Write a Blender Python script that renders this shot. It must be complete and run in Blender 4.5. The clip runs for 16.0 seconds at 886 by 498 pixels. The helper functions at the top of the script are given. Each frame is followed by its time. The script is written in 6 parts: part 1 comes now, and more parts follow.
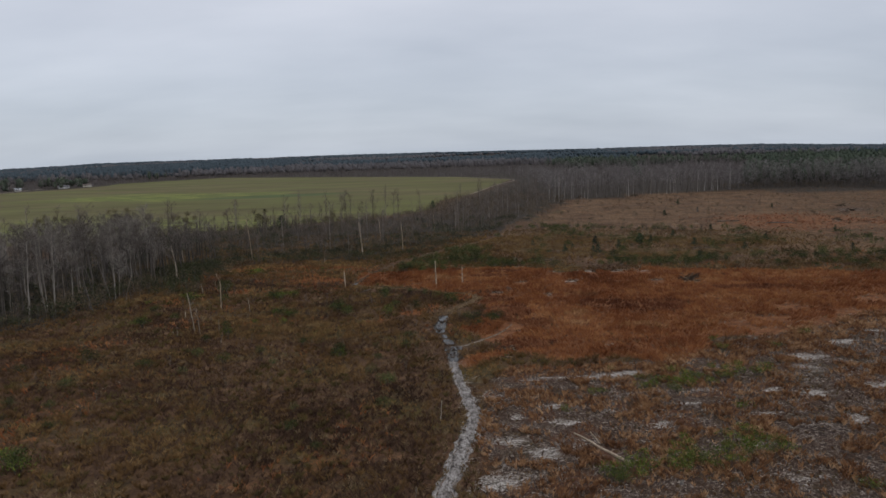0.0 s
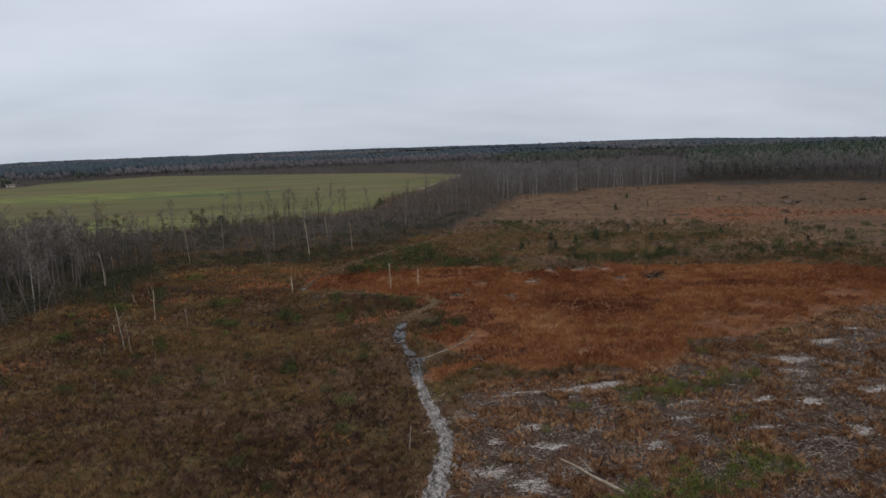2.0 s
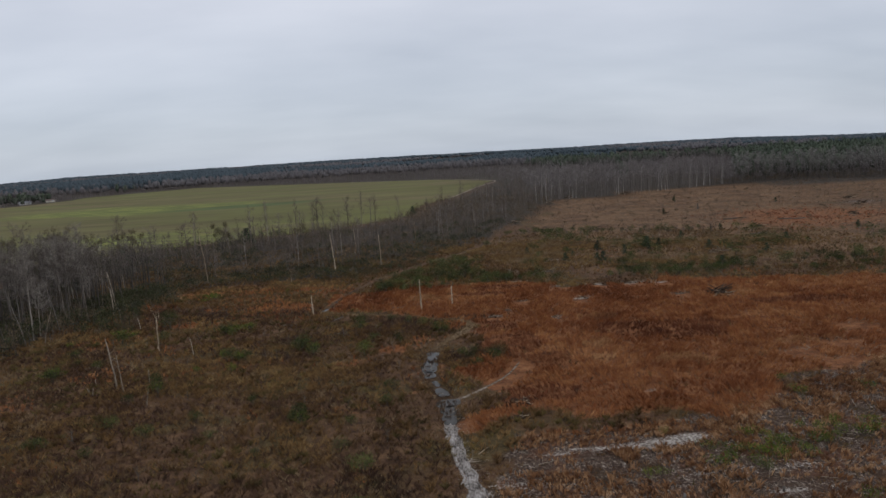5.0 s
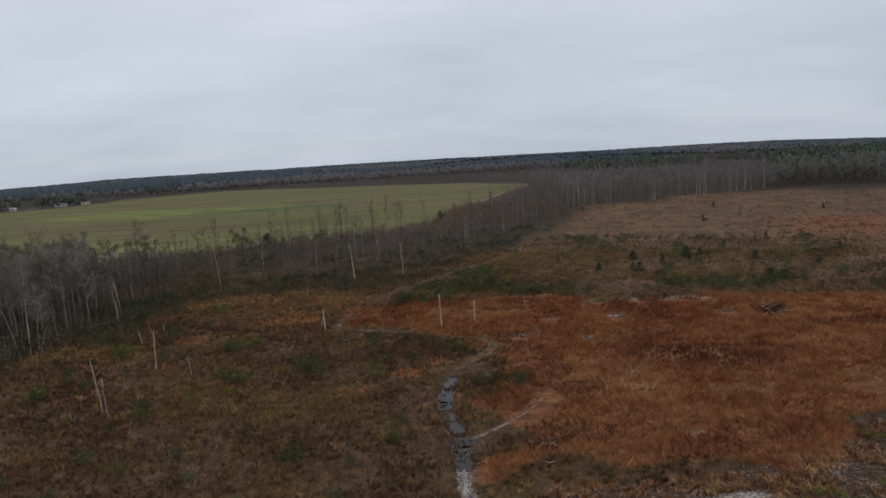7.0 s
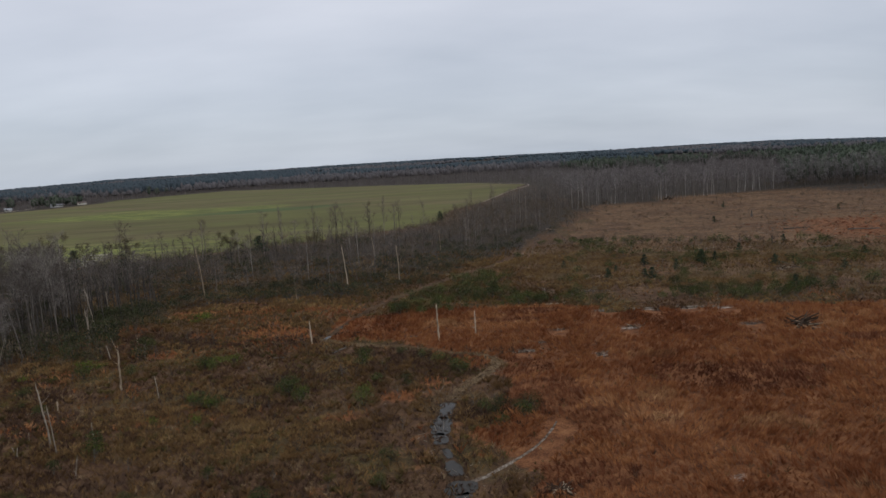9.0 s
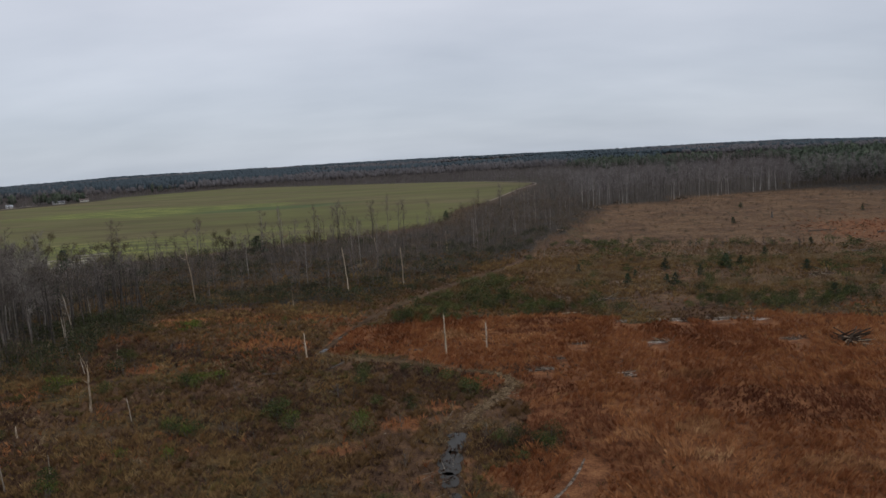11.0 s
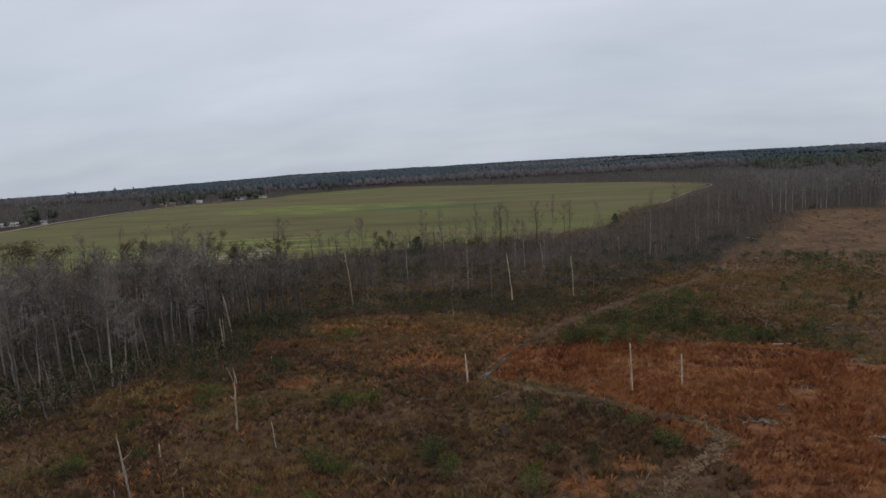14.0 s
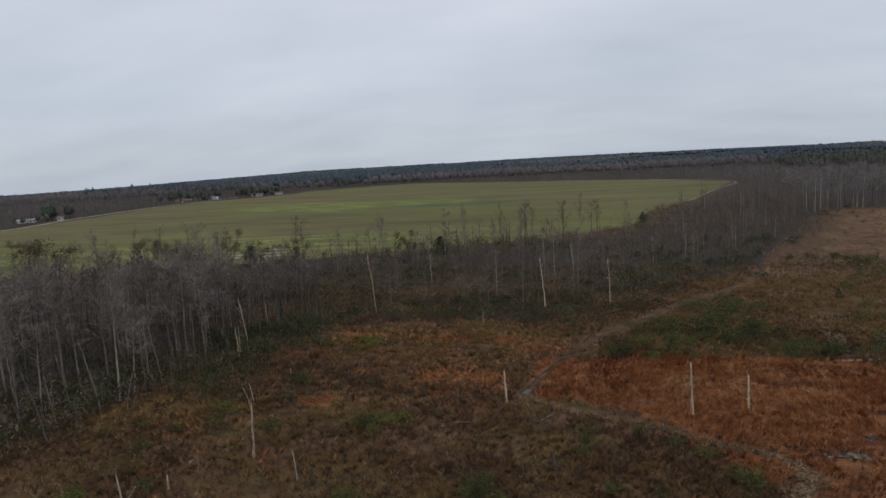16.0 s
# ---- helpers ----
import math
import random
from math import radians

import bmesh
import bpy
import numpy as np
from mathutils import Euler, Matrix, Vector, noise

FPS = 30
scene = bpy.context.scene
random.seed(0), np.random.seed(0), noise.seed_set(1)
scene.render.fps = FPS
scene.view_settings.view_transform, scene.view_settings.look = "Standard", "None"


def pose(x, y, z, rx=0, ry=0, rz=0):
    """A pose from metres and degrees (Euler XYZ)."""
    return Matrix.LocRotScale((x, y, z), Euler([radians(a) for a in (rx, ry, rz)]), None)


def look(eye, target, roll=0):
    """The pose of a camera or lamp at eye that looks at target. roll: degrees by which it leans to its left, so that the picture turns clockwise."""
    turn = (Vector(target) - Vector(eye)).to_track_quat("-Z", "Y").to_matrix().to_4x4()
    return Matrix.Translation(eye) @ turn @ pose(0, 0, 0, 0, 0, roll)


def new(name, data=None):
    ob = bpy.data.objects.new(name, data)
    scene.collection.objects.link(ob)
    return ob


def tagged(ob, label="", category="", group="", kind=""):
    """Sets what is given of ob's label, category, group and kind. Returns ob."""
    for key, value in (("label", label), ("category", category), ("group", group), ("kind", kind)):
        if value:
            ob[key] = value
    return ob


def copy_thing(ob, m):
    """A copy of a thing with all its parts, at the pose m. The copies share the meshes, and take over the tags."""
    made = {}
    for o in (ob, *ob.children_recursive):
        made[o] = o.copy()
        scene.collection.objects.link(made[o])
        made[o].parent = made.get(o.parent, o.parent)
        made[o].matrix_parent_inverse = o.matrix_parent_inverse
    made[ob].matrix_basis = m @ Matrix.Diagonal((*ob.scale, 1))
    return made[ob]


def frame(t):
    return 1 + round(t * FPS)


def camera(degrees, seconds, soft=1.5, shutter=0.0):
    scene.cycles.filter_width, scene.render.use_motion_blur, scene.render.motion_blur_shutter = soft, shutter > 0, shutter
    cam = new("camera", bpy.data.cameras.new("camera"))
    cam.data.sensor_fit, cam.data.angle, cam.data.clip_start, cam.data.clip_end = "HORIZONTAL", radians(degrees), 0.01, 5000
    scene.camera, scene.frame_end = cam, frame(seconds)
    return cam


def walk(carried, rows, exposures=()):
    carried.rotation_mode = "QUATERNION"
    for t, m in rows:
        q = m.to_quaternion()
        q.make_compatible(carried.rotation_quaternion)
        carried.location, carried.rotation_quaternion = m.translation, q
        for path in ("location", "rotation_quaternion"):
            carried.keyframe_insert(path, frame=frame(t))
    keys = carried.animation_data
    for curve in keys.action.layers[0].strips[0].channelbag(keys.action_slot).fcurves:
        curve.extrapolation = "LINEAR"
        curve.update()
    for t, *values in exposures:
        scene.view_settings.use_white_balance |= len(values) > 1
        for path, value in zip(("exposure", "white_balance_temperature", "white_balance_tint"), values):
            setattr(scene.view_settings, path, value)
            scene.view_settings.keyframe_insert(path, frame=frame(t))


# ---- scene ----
cam = camera(64.19, 16.0, soft=1.5)
walk(cam, [
    (0, look((0.01, 0.00, 27.99), (-0.005, 9.908, 26.625), -1.81)),
    (0.5, look((-0.35, 2.17, 27.88), (-0.563, 12.069, 26.495), -1.92)),
    (1, look((-0.71, 4.30, 27.78), (-0.680, 14.204, 26.382), -1.99)),
    (1.5, look((-1.47, 6.50, 27.81), (-0.949, 16.384, 26.382), -2.02)),
    (2, look((-1.96, 8.78, 27.74), (-1.189, 18.642, 26.293), -2.19)),
    (2.5, look((-2.06, 11.49, 27.39), (-1.199, 21.346, 25.954), -2.50)),
    (3, look((-2.22, 14.03, 27.06), (-1.264, 23.876, 25.624), -2.64)),
    (3.5, look((-2.20, 16.39, 27.05), (-1.174, 26.231, 25.615), -2.83)),
    (4, look((-1.99, 18.96, 27.14), (-0.811, 28.787, 25.704), -3.13)),
    (4.5, look((-1.63, 21.27, 27.19), (-0.602, 31.119, 25.786), -3.34)),
    (5, look((-0.70, 23.55, 27.21), (-0.435, 33.453, 25.873), -3.55)),
    (5.2, look((-0.47, 24.52, 27.37), (-0.400, 34.436, 26.039), -3.56)),
    (7.5, look((1.47, 35.77, 27.09), (1.287, 45.686, 25.829), -3.50)),
    (8, look((1.58, 38.40, 26.96), (1.398, 48.316, 25.699), -3.51)),
    (8.5, look((1.64, 40.89, 26.86), (1.450, 50.804, 25.598), -3.52)),
    (11, look((1.01, 53.29, 26.46), (0.742, 63.206, 25.173), -3.31)),
    (11.5, look((0.68, 55.60, 26.36), (0.204, 65.512, 25.090), -3.35)),
    (12, look((0.11, 57.82, 26.33), (-0.546, 67.718, 25.067), -3.34)),
    (12.5, look((-0.36, 59.96, 26.30), (-1.897, 69.771, 25.091), -3.36)),
    (13, look((-0.82, 62.20, 26.37), (-2.846, 71.916, 25.180), -3.31)),
    (13.5, look((-1.67, 64.29, 26.28), (-3.907, 73.962, 25.107), -3.27)),
    (14, look((-2.53, 66.17, 26.38), (-4.987, 75.788, 25.210), -3.23)),
    (14.5, look((-3.49, 68.00, 26.37), (-6.072, 77.593, 25.186), -3.25)),
    (15, look((-4.73, 69.77, 26.56), (-7.365, 79.342, 25.359), -3.04)),
    (15.5, look((-5.90, 71.61, 26.59), (-8.558, 81.177, 25.388), -3.04)),
    (16, look((-6.87, 73.35, 26.58), (-9.527, 82.911, 25.375), -3.13)),
], exposures=[(0, 0.0), (1, 0.02), (2, 0.10), (3, 0.13), (4.5, 0.09), (5.2, 0.04), (8, 0.03), (12, 0.0), (16, 0.0)])

# ---------------------------------------------------------------- sky and light
SUN_UP, SUN_TURN = radians(48), radians(130)


def overcast_sky():
    world = bpy.data.worlds.new("overcast_sky")
    scene.world = world
    world.use_nodes = True
    nt = world.node_tree
    nt.nodes.clear()
    n, link = nt.nodes.new, nt.links.new
    out, back = n("ShaderNodeOutputWorld"), n("ShaderNodeBackground")
    tc, sep = n("ShaderNodeTexCoord"), n("ShaderNodeSeparateXYZ")
    link(tc.outputs["Generated"], sep.inputs[0])

    def maths(op, a, b):
        m = n("ShaderNodeMath")
        m.operation = op
        for k, v in enumerate((a, b)):
            if isinstance(v, (int, float)):
                m.inputs[k].default_value = v
            else:
                link(v, m.inputs[k])
        return m.outputs[0]

    # the cloud deck is a flat sheet high above, so its streaks close up towards the horizon
    z = maths("ADD", maths("MAXIMUM", sep.outputs[2], 0.0), 0.24)
    comb = n("ShaderNodeCombineXYZ")
    link(maths("DIVIDE", sep.outputs[0], z), comb.inputs[0])
    link(maths("DIVIDE", sep.outputs[1], z), comb.inputs[1])
    big, small = n("ShaderNodeTexNoise"), n("ShaderNodeTexNoise")
    turn = n("ShaderNodeMapping")
    turn.inputs["Scale"].default_value = (0.45, 0.8, 1)
    turn.inputs["Rotation"].default_value = (0, 0, radians(-12))
    link(comb.outputs[0], turn.inputs[0])
    for tex, scale, detail in ((big, 0.9, 3), (small, 3.2, 5)):
        link(turn.outputs[0], tex.inputs["Vector"])
        tex.inputs["Scale"].default_value, tex.inputs["Detail"].default_value = scale, detail
        tex.inputs["Roughness"].default_value = 0.5
    cloud = maths("ADD", maths("MULTIPLY", big.outputs[0], 0.65), maths("MULTIPLY", small.outputs[0], 0.35))
    ramp = n("ShaderNodeValToRGB")
    link(cloud, ramp.inputs[0])
    e = ramp.color_ramp.elements
    e[0].position, e[0].color = 0.32, (0.455, 0.485, 0.565, 1)
    e[1].position, e[1].color = 0.68, (0.63, 0.65, 0.73, 1)
    rise = n("ShaderNodeValToRGB")
    link(sep.outputs[2], rise.inputs[0])
    r = rise.color_ramp.elements
    r[0].position, r[0].color = 0.0, (0.82, 0.87, 0.89, 1)
    r[1].position, r[1].color = 0.26, (1.10, 1.09, 1.07, 1)
    mul = n("ShaderNodeMix")
    mul.data_type, mul.blend_type = "RGBA", "MULTIPLY"
    mul.inputs["Factor"].default_value = 1
    link(ramp.outputs[0], mul.inputs[6])
    link(rise.outputs[0], mul.inputs[7])
    sky = n("ShaderNodeTexSky")
    sky.sky_type, sky.sun_disc = "NISHITA", False
    sky.sun_elevation, sky.sun_rotation = SUN_UP, SUN_TURN
    thin = n("ShaderNodeMix")
    thin.data_type = "RGBA"
    thin.inputs["Factor"].default_value = 0.012
    link(mul.outputs[2], thin.inputs[6])
    link(sky.outputs[0], thin.inputs[7])
    link(thin.outputs[2], back.inputs[0])
    back.inputs[1].default_value = 1.0
    link(back.outputs[0], out.inputs[0])


overcast_sky()
sun = new("sun", bpy.data.lights.new("sun", "SUN"))
sun.data.energy, sun.data.angle, sun.data.color = 0.77, radians(40), (1.0, 0.97, 0.93)
sun.rotation_euler = (math.pi / 2 - SUN_UP, 0, math.pi - SUN_TURN)
scene.view_settings.exposure = 0.0


# ---------------------------------------------------------------- materials
def surface(name, stops, scale=0.5, fine=6.0, rough=0.9, bump=0.0, island=0.0, random=0.0, spec=0.2, mix=0.5, stretch=None):
    """A natural surface: a ramp of colours over coarse and fine noise, with a tint of its own for each loose piece or object."""
    m = bpy.data.materials.new(name)
    m.use_nodes = True
    nt = m.node_tree
    n, link = nt.nodes.new, nt.links.new
    bsdf = nt.nodes["Principled BSDF"]
    geo = n("ShaderNodeNewGeometry")
    where = geo.outputs["Position"]
    if stretch:
        mp = n("ShaderNodeMapping")
        mp.inputs["Scale"].default_value = stretch
        link(where, mp.inputs[0])
        where = mp.outputs[0]
    tex = []
    for s, d in ((scale, 3), (fine, 5)):
        t = n("ShaderNodeTexNoise")
        t.inputs["Scale"].default_value, t.inputs["Detail"].default_value = s, d
        link(where, t.inputs["Vector"])
        tex.append(t.outputs[0])

    def maths(op, a, b):
        k = n("ShaderNodeMath")
        k.operation = op
        for i, v in enumerate((a, b)):
            if isinstance(v, (int, float)):
                k.inputs[i].default_value = v
            else:
                link(v, k.inputs[i])
        return k.outputs[0]

    f = maths("ADD", maths("MULTIPLY", tex[0], mix), maths("MULTIPLY", tex[1], 1 - mix))
    f = maths("ADD", maths("MULTIPLY", maths("SUBTRACT", f, 0.5), 1.9), 0.5)
    if island:
        f = maths("ADD", f, maths("MULTIPLY", maths("SUBTRACT", geo.outputs["Random Per Island"], 0.5), island))
    if random:
        ob = n("ShaderNodeObjectInfo")
        f = maths("ADD", f, maths("MULTIPLY", maths("SUBTRACT", ob.outputs["Random"], 0.5), random))
    ramp = n("ShaderNodeValToRGB")
    link(f, ramp.inputs[0])
    el = ramp.color_ramp.elements
    while len(el) < len(stops):
        el.new(0.5)
    for i, c in enumerate(stops):
        el[i].position, el[i].color = 0.15 + 0.7 * i / max(1, len(stops) - 1), (*c, 1)
    link(ramp.outputs[0], bsdf.inputs["Base Color"])
    bsdf.inputs["Roughness"].default_value = rough
    bsdf.inputs["Specular IOR Level"].default_value = spec
    if bump:
        b = n("ShaderNodeBump")
        b.inputs["Strength"].default_value, b.inputs["Distance"].default_value = bump, 0.05
        link(tex[1], b.inputs["Height"])
        link(b.outputs[0], bsdf.inputs["Normal"])
    return m


def ground_material():
    """Forest floor and clear-cut soil, with russet grass, pale sand and dark litter where the sheet's own measures of them say so."""
    m = bpy.data.materials.new("clearcut_ground")
    m.use_nodes = True
    nt = m.node_tree
    n, link = nt.nodes.new, nt.links.new
    bsdf = nt.nodes["Principled BSDF"]
    geo = n("ShaderNodeNewGeometry")

    def noise_of(scale, detail=5, rough=0.55):
        t = n("ShaderNodeTexNoise")
        t.inputs["Scale"].default_value, t.inputs["Detail"].default_value = scale, detail
        t.inputs["Roughness"].default_value = rough
        link(geo.outputs["Position"], t.inputs["Vector"])
        return t.outputs[0]

    def ramp(f, stops):
        r = n("ShaderNodeValToRGB")
        link(f, r.inputs[0])
        el = r.color_ramp.elements
        while len(el) < len(stops):
            el.new(0.5)
        for i, (p, c) in enumerate(stops):
            el[i].position, el[i].color = p, (*c, 1)
        return r.outputs[0]

    def maths(op, a, b):
        k = n("ShaderNodeMath")
        k.operation = op
        for i, v in enumerate((a, b)):
            if isinstance(v, (int, float)):
                k.inputs[i].default_value = v
            else:
                link(v, k.inputs[i])
        return k.outputs[0]

    def measure_of(name):
        a = n("ShaderNodeAttribute")
        a.attribute_name = name
        return a.outputs["Fac"]

    def over(f, low, high):
        x = n("ShaderNodeMix")
        x.data_type = "RGBA"
        link(f, x.inputs["Factor"])
        link(low, x.inputs[6])
        link(high, x.inputs[7])
        return x.outputs[2]

    def patchy(name, noise_out, lo, hi, swing=1.3):
        k = n("ShaderNodeMapRange")
        link(maths("ADD", measure_of(name), maths("MULTIPLY", maths("SUBTRACT", noise_out, 0.5), swing)), k.inputs[0])
        k.inputs[1].default_value, k.inputs[2].default_value = lo, hi
        return k.outputs[0]

    fine, mid, wide = noise_of(4.5, 8, 0.72), noise_of(0.6, 6), noise_of(0.09, 4)
    mixed = maths("ADD", maths("MULTIPLY", fine, 0.55), maths("MULTIPLY", mid, 0.45))
    mixed = maths("ADD", maths("MULTIPLY", maths("SUBTRACT", mixed, 0.5), 1.5), 0.5)
    base = ramp(mixed, [(0.34, (0.034, 0.019, 0.011)), (0.5, (0.088, 0.048, 0.026)), (0.66, (0.16, 0.094, 0.050))])
    olive = ramp(mixed, [(0.36, (0.028, 0.022, 0.009)), (0.64, (0.115, 0.085, 0.034))])
    base = over(ramp(wide, [(0.5, (0, 0, 0)), (0.62, (0.8, 0.8, 0.8))]), base, olive)
    russet = ramp(mixed, [(0.34, (0.07, 0.026, 0.011)), (0.5, (0.16, 0.064, 0.026)), (0.68, (0.28, 0.13, 0.056))])
    tan = ramp(mixed, [(0.34, (0.076, 0.043, 0.022)), (0.66, (0.205, 0.124, 0.066))])
    worn = ramp(mixed, [(0.34, (0.040, 0.022, 0.013)), (0.66, (0.105, 0.057, 0.031))])
    tan = over(ramp(noise_of(0.08, 7, 0.72), [(0.46, (0, 0, 0)), (0.60, (0.85, 0.85, 0.85))]), tan, worn)
    speck = maths("ADD", maths("MULTIPLY", noise_of(3.4, 8, 0.85), 0.85), maths("MULTIPLY", mid, 0.15))
    speck = maths("ADD", maths("MULTIPLY", maths("SUBTRACT", speck, 0.5), 2.3), 0.5)
    grey = ramp(speck, [(0.34, (0.013, 0.009, 0.007)), (0.50, (0.064, 0.042, 0.031)), (0.61, (0.112, 0.078, 0.060)), (0.71, (0.40, 0.345, 0.285))])
    sand = ramp(maths("ADD", maths("MULTIPLY", fine, 0.8), maths("MULTIPLY", mid, 0.2)),
                [(0.40, (0.055, 0.042, 0.034)), (0.47, (0.20, 0.172, 0.147)), (0.53, (0.385, 0.347, 0.305)), (0.62, (0.61, 0.565, 0.51))])
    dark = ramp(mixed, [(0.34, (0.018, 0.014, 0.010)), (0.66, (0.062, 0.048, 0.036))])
    col = over(patchy("tan", mid, 0.35, 0.65), base, tan)
    col = over(patchy("russet", mid, 0.3, 0.7), col, russet)
    col = over(patchy("grey", mid, 0.3, 0.7), col, grey)
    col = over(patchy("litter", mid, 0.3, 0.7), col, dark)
    lain = n("ShaderNodeMapping")
    lain.inputs["Rotation"].default_value, lain.inputs["Scale"].default_value = (0, 0, -0.12), (0.42, 1.5, 1)
    link(geo.outputs["Position"], lain.inputs[0])
    streaks = noise_of(0.9, 7, 0.75)
    link(lain.outputs[0], streaks.node.inputs["Vector"])
    broken = maths("ADD", maths("MULTIPLY", streaks, 1.0), maths("MULTIPLY", noise_of(4.2, 7, 0.85), 1.5))
    col = over(patchy("sand", maths("SUBTRACT", broken, 0.75), 0.56, 0.68, 1.9), col, sand)
    link(col, bsdf.inputs["Base Color"])
    bsdf.inputs["Roughness"].default_value = 0.95
    bsdf.inputs["Specular IOR Level"].default_value = 0.15
    b = n("ShaderNodeBump")
    b.inputs["Strength"].default_value, b.inputs["Distance"].default_value = 0.8, 0.2
    link(fine, b.inputs["Height"])
    link(b.outputs[0], bsdf.inputs["Normal"])
    return m


def field_material():
    """Winter crop: drilled rows and drifts of thicker and thinner growth over brown soil."""
    m = bpy.data.materials.new("winter_crop")
    m.use_nodes = True
    nt = m.node_tree
    n, link = nt.nodes.new, nt.links.new
    bsdf = nt.nodes["Principled BSDF"]
    geo = n("ShaderNodeNewGeometry")

    def drift(scale, turn, detail):
        mp, t = n("ShaderNodeMapping"), n("ShaderNodeTexNoise")
        mp.inputs["Rotation"].default_value, mp.inputs["Scale"].default_value = (0, 0, radians(turn)), (*scale, 1)
        link(geo.outputs["Position"], mp.inputs[0])
        link(mp.outputs[0], t.inputs["Vector"])
        t.inputs["Scale"].default_value, t.inputs["Detail"].default_value, t.inputs["Roughness"].default_value = 1.0, detail, 0.6
        return t.outputs[0]

    def ramp(f, stops):
        r = n("ShaderNodeValToRGB")
        link(f, r.inputs[0])
        el = r.color_ramp.elements
        while len(el) < len(stops):
            el.new(0.5)
        for i, (p, c) in enumerate(stops):
            el[i].position, el[i].color = p, (*c, 1)
        return r.outputs[0]

    def over(f, low, high):
        x = n("ShaderNodeMix")
        x.data_type = "RGBA"
        link(f, x.inputs["Factor"])
        link(low, x.inputs[6])
        link(high, x.inputs[7])
        return x.outputs[2]

    def patch(place, turn, size, hi):
        """1 at the middle of a drift of its own growth, 0 outside it."""
        at, far_off, fade = n("ShaderNodeMapping"), n("ShaderNodeVectorMath"), n("ShaderNodeMapRange")
        at.vector_type = "TEXTURE"
        at.inputs["Location"].default_value, at.inputs["Rotation"].default_value, at.inputs["Scale"].default_value = (*place, 0), (0, 0, radians(turn)), (*size, 1)
        link(geo.outputs["Position"], at.inputs[0])
        far_off.operation = "LENGTH"
        link(at.outputs[0], far_off.inputs[0])
        link(far_off.outputs["Value"], fade.inputs[0])
        fade.inputs[1].default_value, fade.inputs[2].default_value, fade.inputs[3].default_value, fade.inputs[4].default_value = 0.25, 1.3, hi, 0.0
        return fade.outputs[0]

    def add(a, b):
        k = n("ShaderNodeMath")
        link(a, k.inputs[0])
        link(b, k.inputs[1])
        return k.outputs[0]

    crop = ramp(drift((0.010, 0.026), 14, 7), [(0.34, (0.082, 0.077, 0.027)), (0.50, (0.109, 0.105, 0.034)), (0.66, (0.131, 0.138, 0.040))])
    soil = ramp(drift((0.02, 0.09), 17, 7), [(0.36, (0.094, 0.073, 0.033)), (0.62, (0.154, 0.124, 0.058))])
    col = over(ramp(drift((0.006, 0.012), 12, 6), [(0.42, (0.0, 0.0, 0.0)), (0.62, (0.9, 0.9, 0.9))]), crop, soil)
    bright = ramp(drift((0.035, 0.17), 10, 8), [(0.44, (0.091, 0.105, 0.028)), (0.56, (0.175, 0.201, 0.040)), (0.64, (0.240, 0.260, 0.054))])
    lush = add(patch((-215, 545), -12, (105, 50), 0.62), drift((0.02, 0.05), 10, 6))
    col = over(ramp(lush, [(0.60, (0, 0, 0)), (0.86, (0.9, 0.9, 0.9))]), col, bright)
    deep = ramp(drift((0.03, 0.06), 8, 6), [(0.4, (0.047, 0.080, 0.028)), (0.62, (0.073, 0.108, 0.037))])
    dark = add(patch((-122, 507), 12, (62, 20), 0.6), drift((0.02, 0.06), 20, 6))
    col = over(ramp(dark, [(0.60, (0, 0, 0)), (0.92, (0.85, 0.85, 0.85))]), col, deep)
    near_edge = add(patch((-150, 300), 14, (170, 62), 0.42), drift((0.015, 0.03), 14, 6))
    col = over(ramp(near_edge, [(0.60, (0, 0, 0)), (0.95, (0.75, 0.75, 0.75))]), col, bright)
    rows = ramp(drift((0.03, 1.3), 24, 3), [(0.40, (0, 0, 0)), (0.66, (0.14, 0.14, 0.14))])
    dull = n("ShaderNodeHueSaturation")
    dull.inputs["Saturation"].default_value = 0.95
    link(over(rows, col, soil), dull.inputs["Color"])
    link(dull.outputs[0], bsdf.inputs["Base Color"])
    bsdf.inputs["Roughness"].default_value = 0.95
    bsdf.inputs["Specular IOR Level"].default_value = 0.1
    return m


def plain(name, colour, rough=0.6, metal=0.0, spec=0.4):
    return surface(name, [tuple(c * 0.82 for c in colour), colour, tuple(min(1, c * 1.12) for c in colour)], scale=0.4, fine=5, rough=rough, spec=spec)


GROUND = ground_material()
FIELD = field_material()
SEDGE = surface("russet_sedge", [(0.115, 0.037, 0.015), (0.215, 0.076, 0.028), (0.33, 0.142, 0.056), (0.46, 0.25, 0.115)], scale=0.05, fine=0.4, island=0.22, mix=0.6)
DARKSEDGE = surface("dark_russet_sedge", [(0.074, 0.023, 0.011), (0.128, 0.043, 0.019), (0.185, 0.070, 0.031), (0.27, 0.12, 0.054)], scale=0.05, fine=0.4, island=0.25, mix=0.6)
PALESEDGE = surface("pale_sedge", [(0.135, 0.055, 0.024), (0.255, 0.115, 0.048), (0.36, 0.19, 0.086), (0.48, 0.29, 0.145)], scale=0.05, fine=0.4, island=0.3, mix=0.6)
REDGRASS = surface("reddish_grass", [(0.085, 0.028, 0.015), (0.165, 0.058, 0.030), (0.25, 0.098, 0.050), (0.36, 0.175, 0.095)], scale=0.05, fine=0.4, island=0.3, mix=0.6)
TAWNY = surface("tawny_sedge", [(0.098, 0.043, 0.020), (0.200, 0.094, 0.041), (0.31, 0.165, 0.078), (0.46, 0.29, 0.160)], scale=0.12, fine=0.8, island=0.6, mix=0.5)
